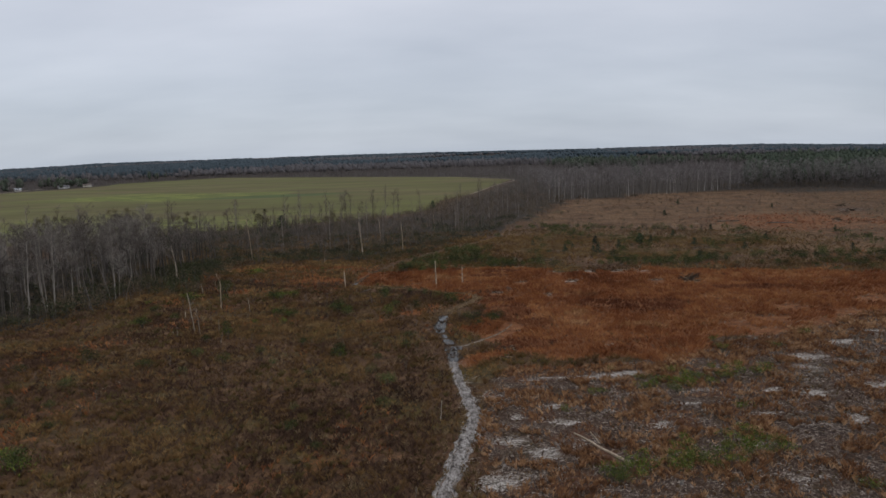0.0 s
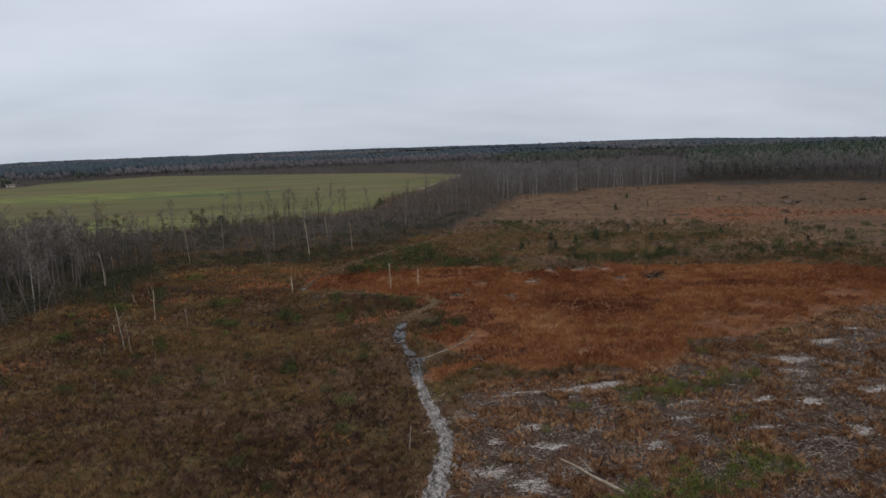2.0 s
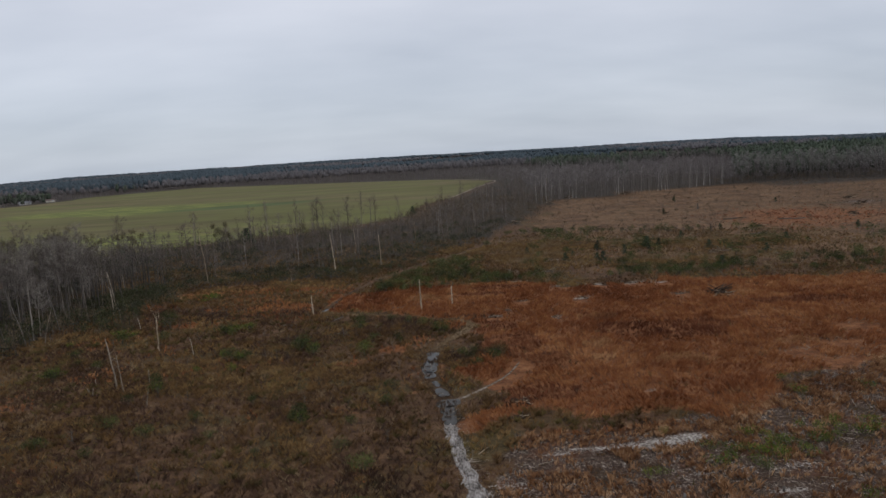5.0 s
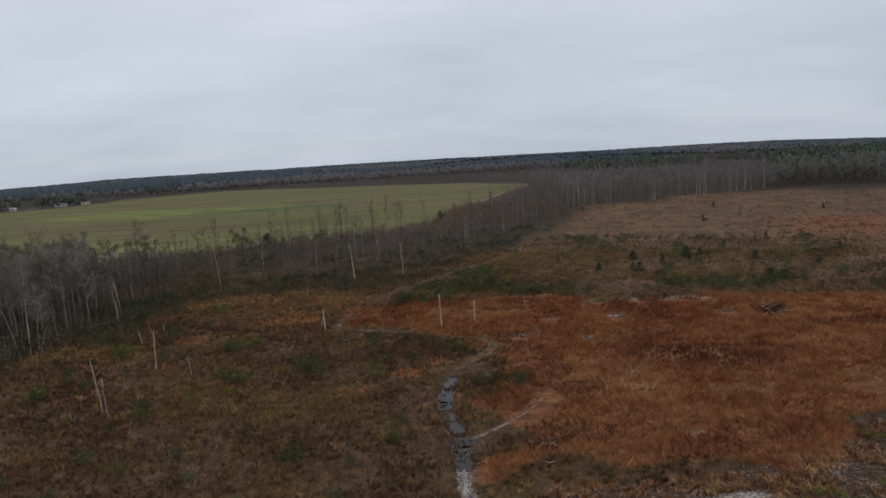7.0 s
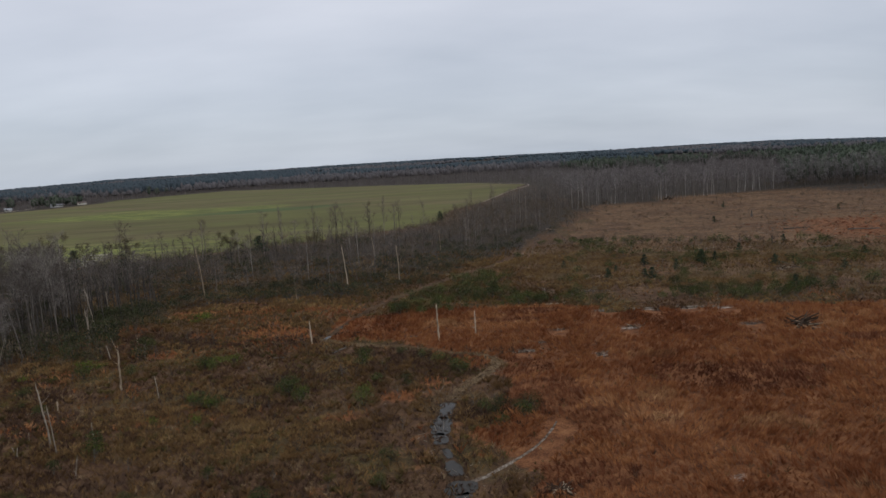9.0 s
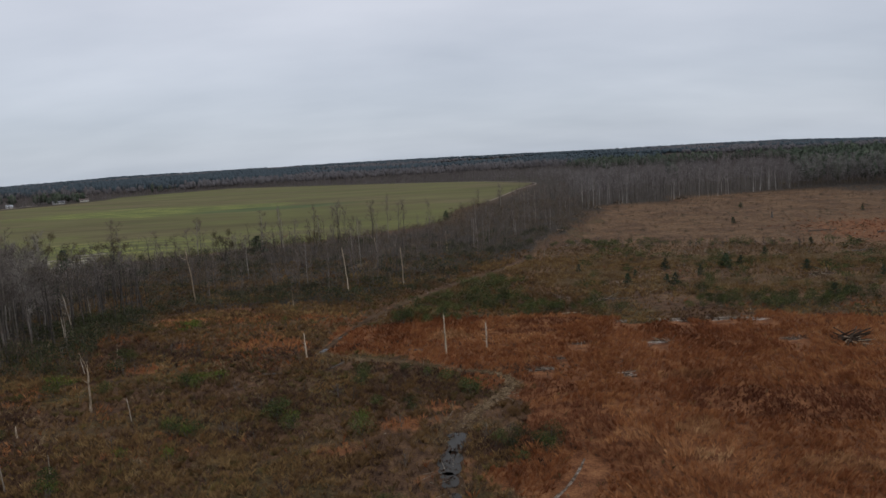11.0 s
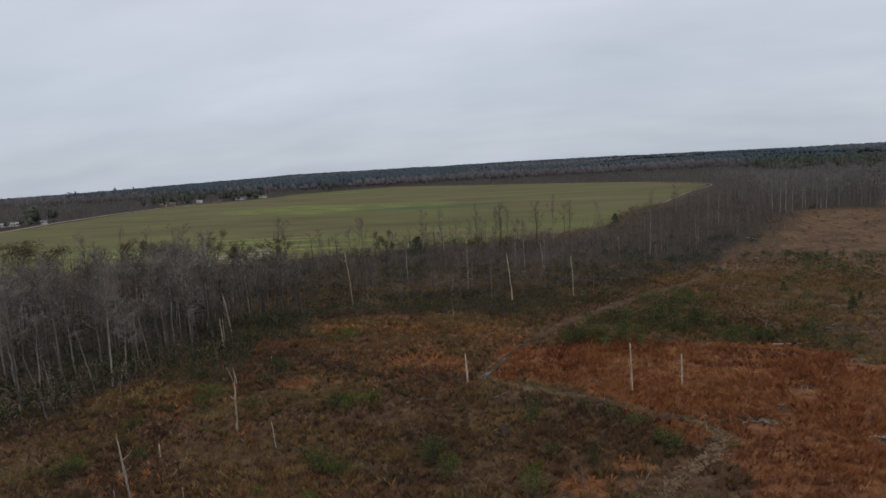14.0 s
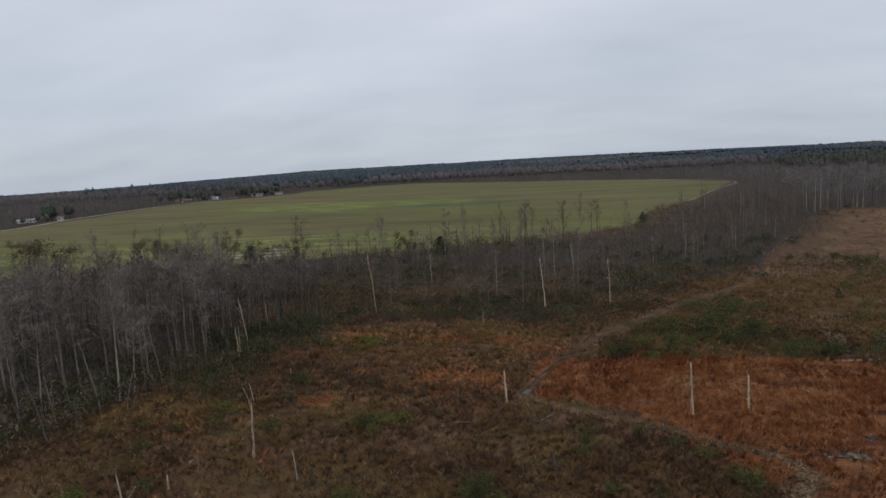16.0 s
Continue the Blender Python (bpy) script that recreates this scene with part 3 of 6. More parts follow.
def measures(x, y):
    """How much of each kind of ground there is at a place."""
    m = {}
    streak = wavy(x, y * 2.6, 7, 3, 4)
    m["russet"] = np.maximum(soft_inside(x, y, RUSSET, 5, 11), soft_inside(x, y, RUSSET_WEST, 4, 12) * np.clip(0.30 + 1.7 * (wavy(x, y, 7, 25) - 0.47), 0.04, 0.62))
    m["russet"] = np.maximum(m["russet"], 0.95 * inside(x, y, SANDY) * np.clip((wavy(x, y, 3.4, 21, 3) - 0.47 + 0.32 * np.exp(-np.clip(np.interp(x, [5, 28, 42, 73, 130], [88, 89.5, 98.5, 114, 116]) - y, 0, 90) / 12)) * 5, 0, 1))
    m["russet"] = np.maximum(m["russet"], 1.35 * np.exp(-(((x - 124) / 26) ** 2 + ((y - 246) / 26) ** 2)) * np.clip(0.8 + 1.6 * (wavy(x, y, 18, 27) - 0.45), 0.25, 1))
    m["russet"] = np.maximum(m["russet"], 1.2 * np.exp(-(((x - 168) / 30) ** 2 + ((y - 236) / 11) ** 2)) * np.clip(0.8 + 1.8 * (wavy(x, y, 14, 26) - 0.45), 0.2, 1))
    m["russet"] = np.maximum(m["russet"], 0.8 * spots(x + (wavy(x, y, 4, 28) - 0.5) * 5, y + (wavy(x, y, 3, 29) - 0.5) * 4, [(-6, 121, 4, 2.5), (-2.5, 127, 3, 1.4), (-12, 116, 3.5, 1.6), (-44, 146, 4, 1.5), (-38, 147, 3, 1.2)]))
    m["russet"] = np.maximum(m["russet"], 0.36 * np.clip((wavy(x, y, 9, 23, 3) - 0.5) * 4, 0, 1) * (y < 230))
    m["tan"] = np.maximum(soft_inside(x, y, CUTOVER, 7, 31) * np.clip(0.75 + 1.6 * (wavy(x, y, 26, 34) - 0.42), 0.25, 1) * (1 - 0.45 * np.clip((x - 0.45 * y - 5) / 40, 0, 1)), soft_inside(x, y, MIDDLE, 5, 32) * np.clip(0.7 + 2.6 * (wavy(x, y, 9, 33) - 0.5), 0, 1))
    m["tan"] = np.maximum(m["tan"], 0.5 * np.clip(1.1 - off_line(x, y, LONG_TRAIL) / 1.5, 0, 1) * (y > 176) * np.clip(0.3 + 2.4 * (wavy(x, y, 6, 35) - 0.4), 0, 1))
    m["grey"] = np.maximum(0.62 * soft_inside(x, y, SANDY, 2.5, 41), spots(x, y, GREY_SPOTS))
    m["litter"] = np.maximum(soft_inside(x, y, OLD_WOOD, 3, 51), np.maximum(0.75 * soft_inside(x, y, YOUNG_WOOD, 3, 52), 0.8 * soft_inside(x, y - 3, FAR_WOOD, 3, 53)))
    m["litter"] = np.maximum(m["litter"], 0.9 * (np.hypot(x, y) > 440))
    margin = np.clip(1.2 - off_line(x, y, FIELD_EDGE[:6]) / (9 + 8 * wavy(x, y, 20, 36)), 0, 1)
    m["litter"], m["tan"] = m["litter"] * (1 - 0.6 * margin), np.maximum(m["tan"], 0.25 * margin)
    m["sand"] = np.maximum(0.45 * soft_inside(x, y, SANDY, 2.5, 42) * np.clip(0.32 + (streak - 0.50) * 3.4 - 0.25 * np.clip((y - 80) / 25, 0, 1), 0, 1), 0.97 * spots(x + (wavy(x, y, 3.0, 43) - 0.5) * 3.0, y + (wavy(x, y, 1.9, 44) - 0.5) * 1.0, SAND_SPOTS))
    m["sand"] = np.maximum(m["sand"], 0.5 * np.clip(1 - off_line(x, y, SAND_TRAIL) / 4.0, 0, 1) * (x > 0.5))
    return m


def height(x, y):
    """The lie of the land."""
    near = np.clip(1 - (np.hypot(x, y) - 300) / 200, 0, 1)
    z = near * ((wavy(x, y, 9, 61) - 0.5) * 0.5 + (wavy(x, y, 2.2, 62, 2) - 0.5) * 0.22)
    path = np.minimum.reduce([off_line(x, y, t) for t in ALL_TRAILS])
    z = z * np.clip((path - 1.2) / 3, 0, 1) - 0.10 * np.clip(1 - path / 2.4, 0, 1)
    far = np.clip((np.hypot(x, y) - 1500) / 3000, 0, 1)
    bearing = np.arctan2(x, y)
    falls = 31 * np.clip((-bearing - 0.45) / 0.36, 0, 1) + 24 * np.clip((bearing - 0.42) / 0.22, 0, 1)
    return z + far * ((7 + 9 * wavy(x, y, 900, 63)) * np.clip(1.4 - np.abs(bearing + 0.12) * 2.2, 0, 1.2) - 1.6 * falls)


def lies(points):
    """Heights of the ground under a list of points."""
    p = np.array(points, float).reshape(-1, 2)
    return height(p[:, 0], p[:, 1]).tolist()


# ---------------------------------------------------------------- ground, field, trails
def steps(lo, hi, pitch, limit):
    mid = list(np.arange(lo, hi, pitch))
    grow, right, left, d = 1.16, [hi], [lo], pitch
    while right[-1] < limit:
        d *= grow
        right.append(right[-1] + d)
    d = pitch
    while left[-1] > -limit:
        d *= grow
        left.append(left[-1] - d)
    return np.array(left[:0:-1] + mid + right)


def ground_sheet():
    xs, ys = steps(-66, 80, 0.85, 4700), steps(50, 185, 0.85, 4700)
    X, Y = np.meshgrid(xs, ys)
    x, y = X.ravel(), Y.ravel()
    z = height(x, y)
    w, h = len(xs), len(ys)
    i = (np.arange(h - 1)[:, None] * w + np.arange(w - 1)[None]).ravel()
    tris = np.concatenate([np.stack([i, i + 1, i + w + 1], 1), np.stack([i, i + w + 1, i + w], 1)])
    me = mesh_of("ground", np.stack([x, y, z], 1), tris, GROUND)
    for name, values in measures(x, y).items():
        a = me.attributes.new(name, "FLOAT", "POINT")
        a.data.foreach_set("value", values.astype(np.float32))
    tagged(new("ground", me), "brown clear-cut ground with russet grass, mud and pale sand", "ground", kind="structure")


def crop_field():
    bm = bmesh.new()
    vs = [bm.verts.new((x, y, 0.12)) for x, y in FIELD_EDGE]
    f = bm.faces.new(vs)
    if f.normal.z < 0:
        f.normal_flip()
    res = bmesh.ops.extrude_face_region(bm, geom=[f])
    for v in res["geom"]:
        if isinstance(v, bmesh.types.BMVert):
            v.co.z -= 0.3
    bmesh.ops.triangulate(bm, faces=bm.faces)
    bmesh.ops.recalc_face_normals(bm, faces=bm.faces)
    me = bpy.data.meshes.new("crop_field")
    bm.to_mesh(me)
    bm.free()
    me.materials.append(FIELD)
    tagged(new("crop_field", me), "wide green winter crop field beyond the tree line", "field", kind="structure")


FAR_FIELD = [(-1023, 880), (-870, 1032), (-1224, 1453), (-1440, 1239)]


def far_field():
    """A distant stubble field, seen as a pale strip over the nearer woods."""
    bm = bmesh.new()
    top = [bm.verts.new((x, y, float(height(x, y)) + 1.2)) for x, y in FAR_FIELD]
    low = [bm.verts.new((v.co.x, v.co.y, v.co.z - 3)) for v in top]
    bm.faces.new(top)
    bm.faces.new(low[::-1])
    for k in range(4):
        bm.faces.new((top[k], low[k], low[(k + 1) % 4], top[(k + 1) % 4]))
    bmesh.ops.recalc_face_normals(bm, faces=bm.faces)
    me = bpy.data.meshes.new("far_field")
    bm.to_mesh(me)
    bm.free()
    me.materials.append(STUBBLE)
    tagged(new("far_field", me), "pale stubble field far beyond the woods", "field", kind="structure")


def smooth_line(line, pitch):
    pts = [Vector((x, y, 0)) for x, y in line]
    out = []
    for k in range(len(pts) - 1):
        a, b, c, d = pts[max(k - 1, 0)], pts[k], pts[k + 1], pts[min(k + 2, len(pts) - 1)]
        n = max(2, int((c - b).length / pitch))
        for i in range(n):
            t = i / n
            out.append(0.5 * (2 * b + (c - a) * t + (2 * a - 5 * b + 4 * c - d) * t * t + (3 * b - a - 3 * c + d) * t**3))
    return out + [pts[-1]]


def trail_strip(name, line, width, material, label, lift=0.03, seed=0, rut=0.09, end=1.0):
    """A rutted track along a line, a little sunk into the ground with raised, ragged edges."""
    pts = smooth_line(line, 0.5)
    cols = 13
    v, f = [], []
    for k, p in enumerate(pts):
        d = (pts[min(k + 1, len(pts) - 1)] - pts[max(k - 1, 0)]).normalized()
        n = Vector((d.y, -d.x, 0))
        wide = width * (1 + (end - 1) * k / (len(pts) - 1))
        wl = wide * (0.5 + 0.62 * (float(wavy(p.x, p.y, 1.3, 70 + seed)) - 0.5) + 0.25 * (float(wavy(p.x, p.y, 7, 72 + seed)) - 0.5))
        wr = wide * (0.5 + 0.62 * (float(wavy(p.x, p.y, 1.3, 74 + seed)) - 0.5) + 0.25 * (float(wavy(p.x, p.y, 7, 76 + seed)) - 0.5))
        for c in range(cols):
            u = c / (cols - 1) * 2 - 1
            q = p + n * (u * (wl if u < 0 else wr))
            deep = rut * (math.exp(-((abs(u) - 0.5) / 0.18) ** 2)) + 0.05 * (float(wavy(q.x, q.y, 0.7, 78)) - 0.5)
            edge = 0.16 if c in (0, cols - 1) else 0.0
            v.append((q.x, q.y, -0.10 + lift + 0.06 - deep - edge))
    for k in range(len(pts) - 1):
        for c in range(cols - 1):
            a = k * cols + c
            f += [(a, a + 1, a + cols + 1), (a, a + cols + 1, a + cols)]
    tagged(new(name, mesh_of(name, v, f, material)), label, "trail", kind="structure")


def puddle(x, y, long, wide, turn, seed, z=0.02):
    """Standing water with a wandering shore; it has depth below its surface."""
    bm = bmesh.new()
    n = 64
    rings = []
    for depth, grow in ((0.0, 1.0), (-0.12, 0.8)):
        ring = []
        for k in range(n):
            w = 2 * math.pi * k / n
            u, v = math.cos(w), math.sin(w)
            a = math.copysign(abs(u) ** 0.75, u) * long / 2
            a, b = (grow * a * (0.86 + 0.28 * float(wavy(a + seed * 5, v * 2, 0.7, 81, 3))),
                    grow * math.copysign(abs(v) ** 0.7, v) * wide / 2 * (0.30 + 1.4 * float(wavy(a + seed * 7, 3 * math.copysign(1, v), 1.6, 80, 4))))
            ring.append(bm.verts.new((a * math.cos(turn) - b * math.sin(turn), a * math.sin(turn) + b * math.cos(turn), depth)))
        rings.append(ring)
    bm.faces.new(rings[0])
    bm.faces.new(rings[1][::-1])
    for k in range(n):
        bm.faces.new((rings[0][k], rings[1][k], rings[1][(k + 1) % n], rings[0][(k + 1) % n]))
    bmesh.ops.recalc_face_normals(bm, faces=bm.faces)
    me = bpy.data.meshes.new("puddle")
    bm.to_mesh(me)
    bm.free()
    me.materials.append(WATER)
    ob = new("puddle", me)
    ob.location = (x, y, z)
    tagged(ob, "shallow muddy puddle reflecting the grey sky", "puddle", "puddles on the trail", "structure")


ground_sheet()
crop_field()
far_field()
trail_strip("sandy_trail", SAND_TRAIL, 2.9, TRAIL, "pale wet sandy trail with dark wheel ruts", lift=0.05, end=0.48)
trail_strip("muddy_trail", WET_TRAIL, 2.2, DIRT, "muddy waterlogged stretch of trail", lift=0.02, seed=3)
trail_strip("dirt_trail", DIRT_TRAIL, 1.4, STALKS, "brown dirt trail strewn with dead stalks", lift=0.04, seed=5)
trail_strip("sandy_rut", FORK, 0.45, RUTSAND, "narrow pale sandy rut through russet grass", lift=0.02, seed=11, rut=0.08, end=0.5)
for k, line in enumerate(([(23.5, 159.6), (28, 160.1), (33.5, 159.2)], [(37.5, 159.2), (42, 158.2), (47, 156.3)], [(8.2, 137.3), (10.2, 137.6), (12, 137.2)])):
    trail_strip("sand_streak", line, 0.9, RUTSAND, "thin streak of bare pale sand in sedge", lift=0.12, seed=13 + k, rut=0.02)
trail_strip("wet_ditch", DITCH, 1.1, DIRT, "dark wet rut running up through russet grass", lift=0.05, seed=7)
trail_strip("woodland_trail", [(-14.8, 171.5)] + LONG_TRAIL[3:], 1.05, STALKS, "brown rutted track along the woodland edge", lift=0.08, seed=9, end=0.8)
for row in ((0.85, 94.6, 5.6, 2.2, 1.57, 1), (0.85, 98.2, 2.6, 2.6, 1.4, 2), (-0.95, 111.9, 5.0, 2.0, 1.52, 3), (-0.55, 116.4, 4.8, 2.1, 1.42, 15), (0.25, 102, 3.2, 1.4, 1.75, 11), (-0.4, 105.2, 2.4, 0.9, 1.8, 4), (-1.1, 108.7, 2.8, 1.4, 1.6, 14), (-19.5, 151.2, 2.2, 0.8, 1.4, 5), (-18.3, 158.2, 0.9, 0.3, 1.3, 12),
            (17.4, 230.5, 3, 0.6, 0.9, 7), (9.5, 137.5, 3.6, 0.9, 0.0, 8), (34, 285, 2, 0.5, 1.3, 9),):
    puddle(*row)


# ---------------------------------------------------------------- low plants
def tufts(name, material, label, x, y, tall, blades, spread, seed, category, width=0.05, lay=0.0):
    """Grass and weeds: each tuft is a spray of blades from one root."""
    rng = np.random.default_rng(seed)
    n = len(x)
    z = height(x, y) - 0.03
    a = rng.uniform(0, 2 * np.pi, (n, blades))
    if lay:
        a = (wavy(x, y, 22, 201, 2) * 14)[:, None] + rng.normal(0, lay, (n, blades))
    out = spread * (0.15 + 0.85 * rng.random((n, blades))) * tall[:, None]
    hi = tall[:, None] * (0.55 + 0.45 * rng.random((n, blades)))
    tx, ty, tz = x[:, None] + out * np.cos(a), y[:, None] + out * np.sin(a), z[:, None] + hi
    w = width * (0.6 + 0.8 * rng.random((n, blades))) * np.clip(y / 110, 1, 2.6)[:, None]
    b = rng.uniform(0, 2 * np.pi, (n, blades))
    root = np.stack([x, y, z], 1)[:, None]
    p = np.stack([tx, ty, tz], -1)
    q = np.stack([x[:, None] + 0.45 * out * np.cos(a) + 1.5 * w * np.cos(b), y[:, None] + 0.45 * out * np.sin(a) + 1.5 * w * np.sin(b), z[:, None] + 0.62 * hi], -1)
    v = np.concatenate([root, np.stack([p, q], 2).reshape(n, -1, 3)], 1)
    base = np.arange(n)[:, None] * (1 + 2 * blades)
    k = np.arange(blades)[None]
    f = np.stack([base + 0 * k, base + 1 + 2 * k, base + 2 + 2 * k], -1)
    tagged(new(name, mesh_of(name, v.reshape(-1, 3), f.reshape(-1, 3), material)), label, category, kind="stuff")


def scatter(rng, n, x0, x1, y0, y1):
    return rng.uniform(x0, x1, n), rng.uniform(y0, y1, n)


def low_plants():
    rng = np.random.default_rng(5)
    clear = lambda x, y, d: (np.minimum.reduce([off_line(x, y, t) for t in ALL_TRAILS]) > d * (0.5 + wavy(x, y, 1.5, 90))) & (off_line(x, y, LONG_TRAIL[3:]) > 0.5 + 1.5 * wavy(x, y, 3, 92))  # noqa: E731
    # russet sedge
    x, y = scatter(rng, 132000, -62, 105, 40, 176)
    m = measures(x, y)
    sandy = inside(x, y, SANDY)
    keep = (rng.random(len(x)) < np.where(sandy | (x < -20), 0.85 * m["russet"] ** 1.5, 0.95 * m["russet"] ** 2.5)) & clear(x, y, 0.8) & (m["sand"] < np.where(sandy, 0.5, 0.3)) & (spots(x, y + 2.2, [(a, b, c, d + 2.2) for a, b, c, d in BARE_SPOTS]) < 0.14 + 0.8 * wavy(x, y, 1.6, 99)) & (m["litter"] < 0.5) & (off_line(x, y, [(12.2, 67), (15.9, 59.4)]) > 0.8) & (off_line(x - 0.5, y + 1.3, FORK) > 1.5)
    x, y = x[keep], y[keep]
    tall = (0.35 + 0.75 * wavy(x, y, 3.5, 91)) * rng.uniform(0.6, 1.3, len(x)) * np.where(inside(x, y, SANDY), 0.75, 1)
    wob = (wavy(x, y, 5, 205) - 0.5) * 0.9
    thin = inside(x, y + (wavy(x, y, 6, 206) - 0.5) * 10, SANDY)
    dark, pale = spots(x, y, DARK_RUSSET) + wob > 0.42, spots(x, y, PALE_RUSSET) + wob > 0.64
    for name, mat, label, pick, seed in (("russet_sedge", SEDGE, "dense russet broom sedge grass in the clear-cut", ~dark & ~pale & ~thin, 6), ("tawny_sedge", TAWNY, "thin tawny sedge over sandy ground", thin & ~dark & ~pale, 38),
                                         ("dark_russet_sedge", DARKSEDGE, "dark reddish-brown flattened sedge in soft patches", dark, 36), ("pale_sedge", PALESEDGE, "paler orange-tan sedge in soft patches", pale & ~dark, 37)):
        tufts(name, mat, label, x[pick], y[pick], tall[pick] * (0.8 if seed == 36 else 1), 7, 0.7, seed, "grass", 0.031, lay=1.0)
    # clumps of sedge standing on the bare sandy ground
    x, y = scatter(rng, 32000, 3, 78, 46, 116)
    m = measures(x, y)
    keep = inside(x, y, SANDY) & (wavy(x, y, 2.6, 95, 3) > 0.61 - 0.13 * m["russet"]) & (m["sand"] < 0.55) & clear(x, y, 0.9) & (off_line(x, y, [(12.2, 67), (15.9, 59.4)]) > 0.9)
    x, y = x[keep], y[keep]
    tufts("sedge_clumps", TAWNY, "clumps of tawny sedge on bare sandy ground", x, y, (0.25 + 0.75 * wavy(x, y, 2.4, 96)) * rng.uniform(0.5, 1.25, len(x)), 10, 0.75, 16, "grass", 0.03)
    x, y = scatter(rng, 16000, 30, 210, 165, 330)
    m = measures(x, y)
    keep = (rng.random(len(x)) < 0.75 * m["russet"] ** 1.4) & (m["litter"] < 0.5) & ~inside(x, y, RUSSET)
    x, y = x[keep], y[keep]
    tufts("russet_grass", REDGRASS, "reddish-brown grass drifting over the farther clear-cut", x, y, rng.uniform(0.3, 0.7, len(x)), 5, 1.0, 17, "grass", 0.06)
    # dead weeds of the west side and between the russet sweeps
    for name, mat, label, seed, n, tall, least in (("dead_weeds", WEED, "tangled brown dead weeds over the clear-cut", 6, 84000, 0.75, 0.0), ("olive_weeds", OLIVE, "patches of olive and yellowish weeds", 7, 74000, 0.58, 0.50),
                                                   ("purple_briars", BRIAR, "dark purple-brown briar patches", 8, 45000, 0.85, 0.52), ("straw_weeds", STRAW, "patches of pale straw-coloured weeds", 9, 52000, 0.7, 0.57)):
        x, y = scatter(rng, n, -82, 112, 38, 246)
        m = measures(x, y)
        keep = clear(x, y, 0.72) & ((m["litter"] < 0.9) | (off_line(x, y, FOREST_EDGE) < 6)) & (m["sand"] < 0.7) & ((m["tan"] < 0.5) | (inside(x, y, MIDDLE) & (rng.random(n) < 0.6))) & (rng.random(n) > m["russet"] * 0.98)
        keep &= ~inside(x, y, SANDY) | (rng.random(n) < 0.45)
        keep &= wavy(x, y, 8, seed * 11, 4) > least - 0.2 * (inside(x, y, MIDDLE) & (seed == 9))
        keep &= (y < 165) | (rng.random(n) < (0.9 if seed == 9 else 0.3)) | ((x < 24) & (y < 218))
        if seed == 8:
            keep &= y < 160
        x, y = x[keep], y[keep]
        t = tall * (0.35 + 1.1 * wavy(x, y, 2.8, seed * 13, 2)) * rng.uniform(0.5, 1.2, len(x))
        t = t * np.where(inside(x, y, SANDY), 0.5, 1)
        tufts(name, mat, label, x, y, t, 8, 0.7, seed, "weeds", 0.027)
    # darker briar hollows and yellow grass patches that stand out from the rest
    for name, mat, label, category, tall, patches in (
            ("briar_hollows", BRIAR, "dark leafless briar tangles in low spots", "briars", 0.8, [(9, 96.3, 2.2, 1.0), (4.5, 113, 2.5, 1.5), (-9, 135, 4, 3.5), (-5, 132, 4, 2), (-50, 158, 4, 1.2), (-43, 155, 5, 1.2), (-30, 149, 5, 1.0), (-22, 130, 5, 3), (-22, 121, 4, 2), (-4, 137.5, 8, 1.6), (-35, 151, 12, 1.6), (-8, 55, 6, 7), (-10, 69, 5, 4.5), (-45, 118, 4, 2), (-53, 126, 4, 3), (-58, 132, 4, 3), (-34, 100, 4, 2), (-52, 100, 4, 2), (-17, 66, 4, 3), (-5, 78, 3, 4), (4.8, 116, 3.0, 2.0), (5.5, 115.5, 2.5, 1.6), (-42, 112, 8, 3), (-20, 76, 9, 3), (-38, 84, 7, 3), (-56, 98, 6, 4), (-14, 100, 4, 3)]),
            ("yellow_grass", YELLOW, "yellowish dead grass in loose patches", "grass", 0.9, [(-55, 138.8, 3, 1.5), (-26, 125.8, 3, 1.5), (-30, 118, 5, 2), (-36, 110, 4, 2), (-20, 113, 4, 2), (-34, 120, 3, 1.5), (-25, 108, 4, 2), (-50, 140, 3, 1.5), (-34, 178, 9, 3), (-28, 162, 5, 2), (18, 199, 4, 3), (25, 197, 5, 3), (13, 220, 5, 4), (27, 220, 6, 4), (27, 184, 4, 3), (-23.6, 113.7, 4.5, 2), (-26.4, 120.6, 2.5, 1.2), (-57, 141, 4, 2), (-30, 66, 4, 2.5), (-16, 88, 3, 2), (-44, 100, 5, 2), (-12, 112, 3, 2), (40, 210, 9, 4), (8, 215, 6, 2.5), (60, 206, 10, 3), (52, 178, 10, 3), (80, 196, 10, 4), (30, 192, 7, 3), (0.6, 113, 1.2, 3)])):
        x, y = (np.concatenate(q) for q in zip(*((rng.normal(cx, a, int(30 * a * b)), rng.normal(cy, b, int(30 * a * b))) for cx, cy, a, b in patches)))
        keep = clear(x, y, 1.0) & (wavy(x, y, 2.5, 97) > 0.36)
        x, y = x[keep], y[keep]
        tufts(name, mat, label, x, y, tall * (0.4 + 0.9 * wavy(x, y, 2.2, 98)) * rng.uniform(0.6, 1.2, len(x)), 11, 0.6, 18 + len(patches), category, 0.018)
    patches = [(24, 194, 4, 2.5), (37, 211, 6, 2.5), (30, 203, 5, 3), (45, 215, 7, 2), (60, 212, 8, 2), (52, 186, 5, 2), (70, 182, 6, 2), (12, 213, 3, 1.5), (8, 208, 3, 1), (34, 222, 6, 2), (82, 205, 9, 3), (-23, 114, 3, 1.2), (-27, 121, 2, 1)]
    x, y = (np.concatenate(q) for q in zip(*((rng.normal(cx, a, int(115 * a * b)), rng.normal(cy, b, int(115 * a * b))) for cx, cy, a, b in patches)))
    keep = clear(x, y, 1.0) & (wavy(x, y, 2.5, 197) > 0.42)
    x, y = x[keep], y[keep]
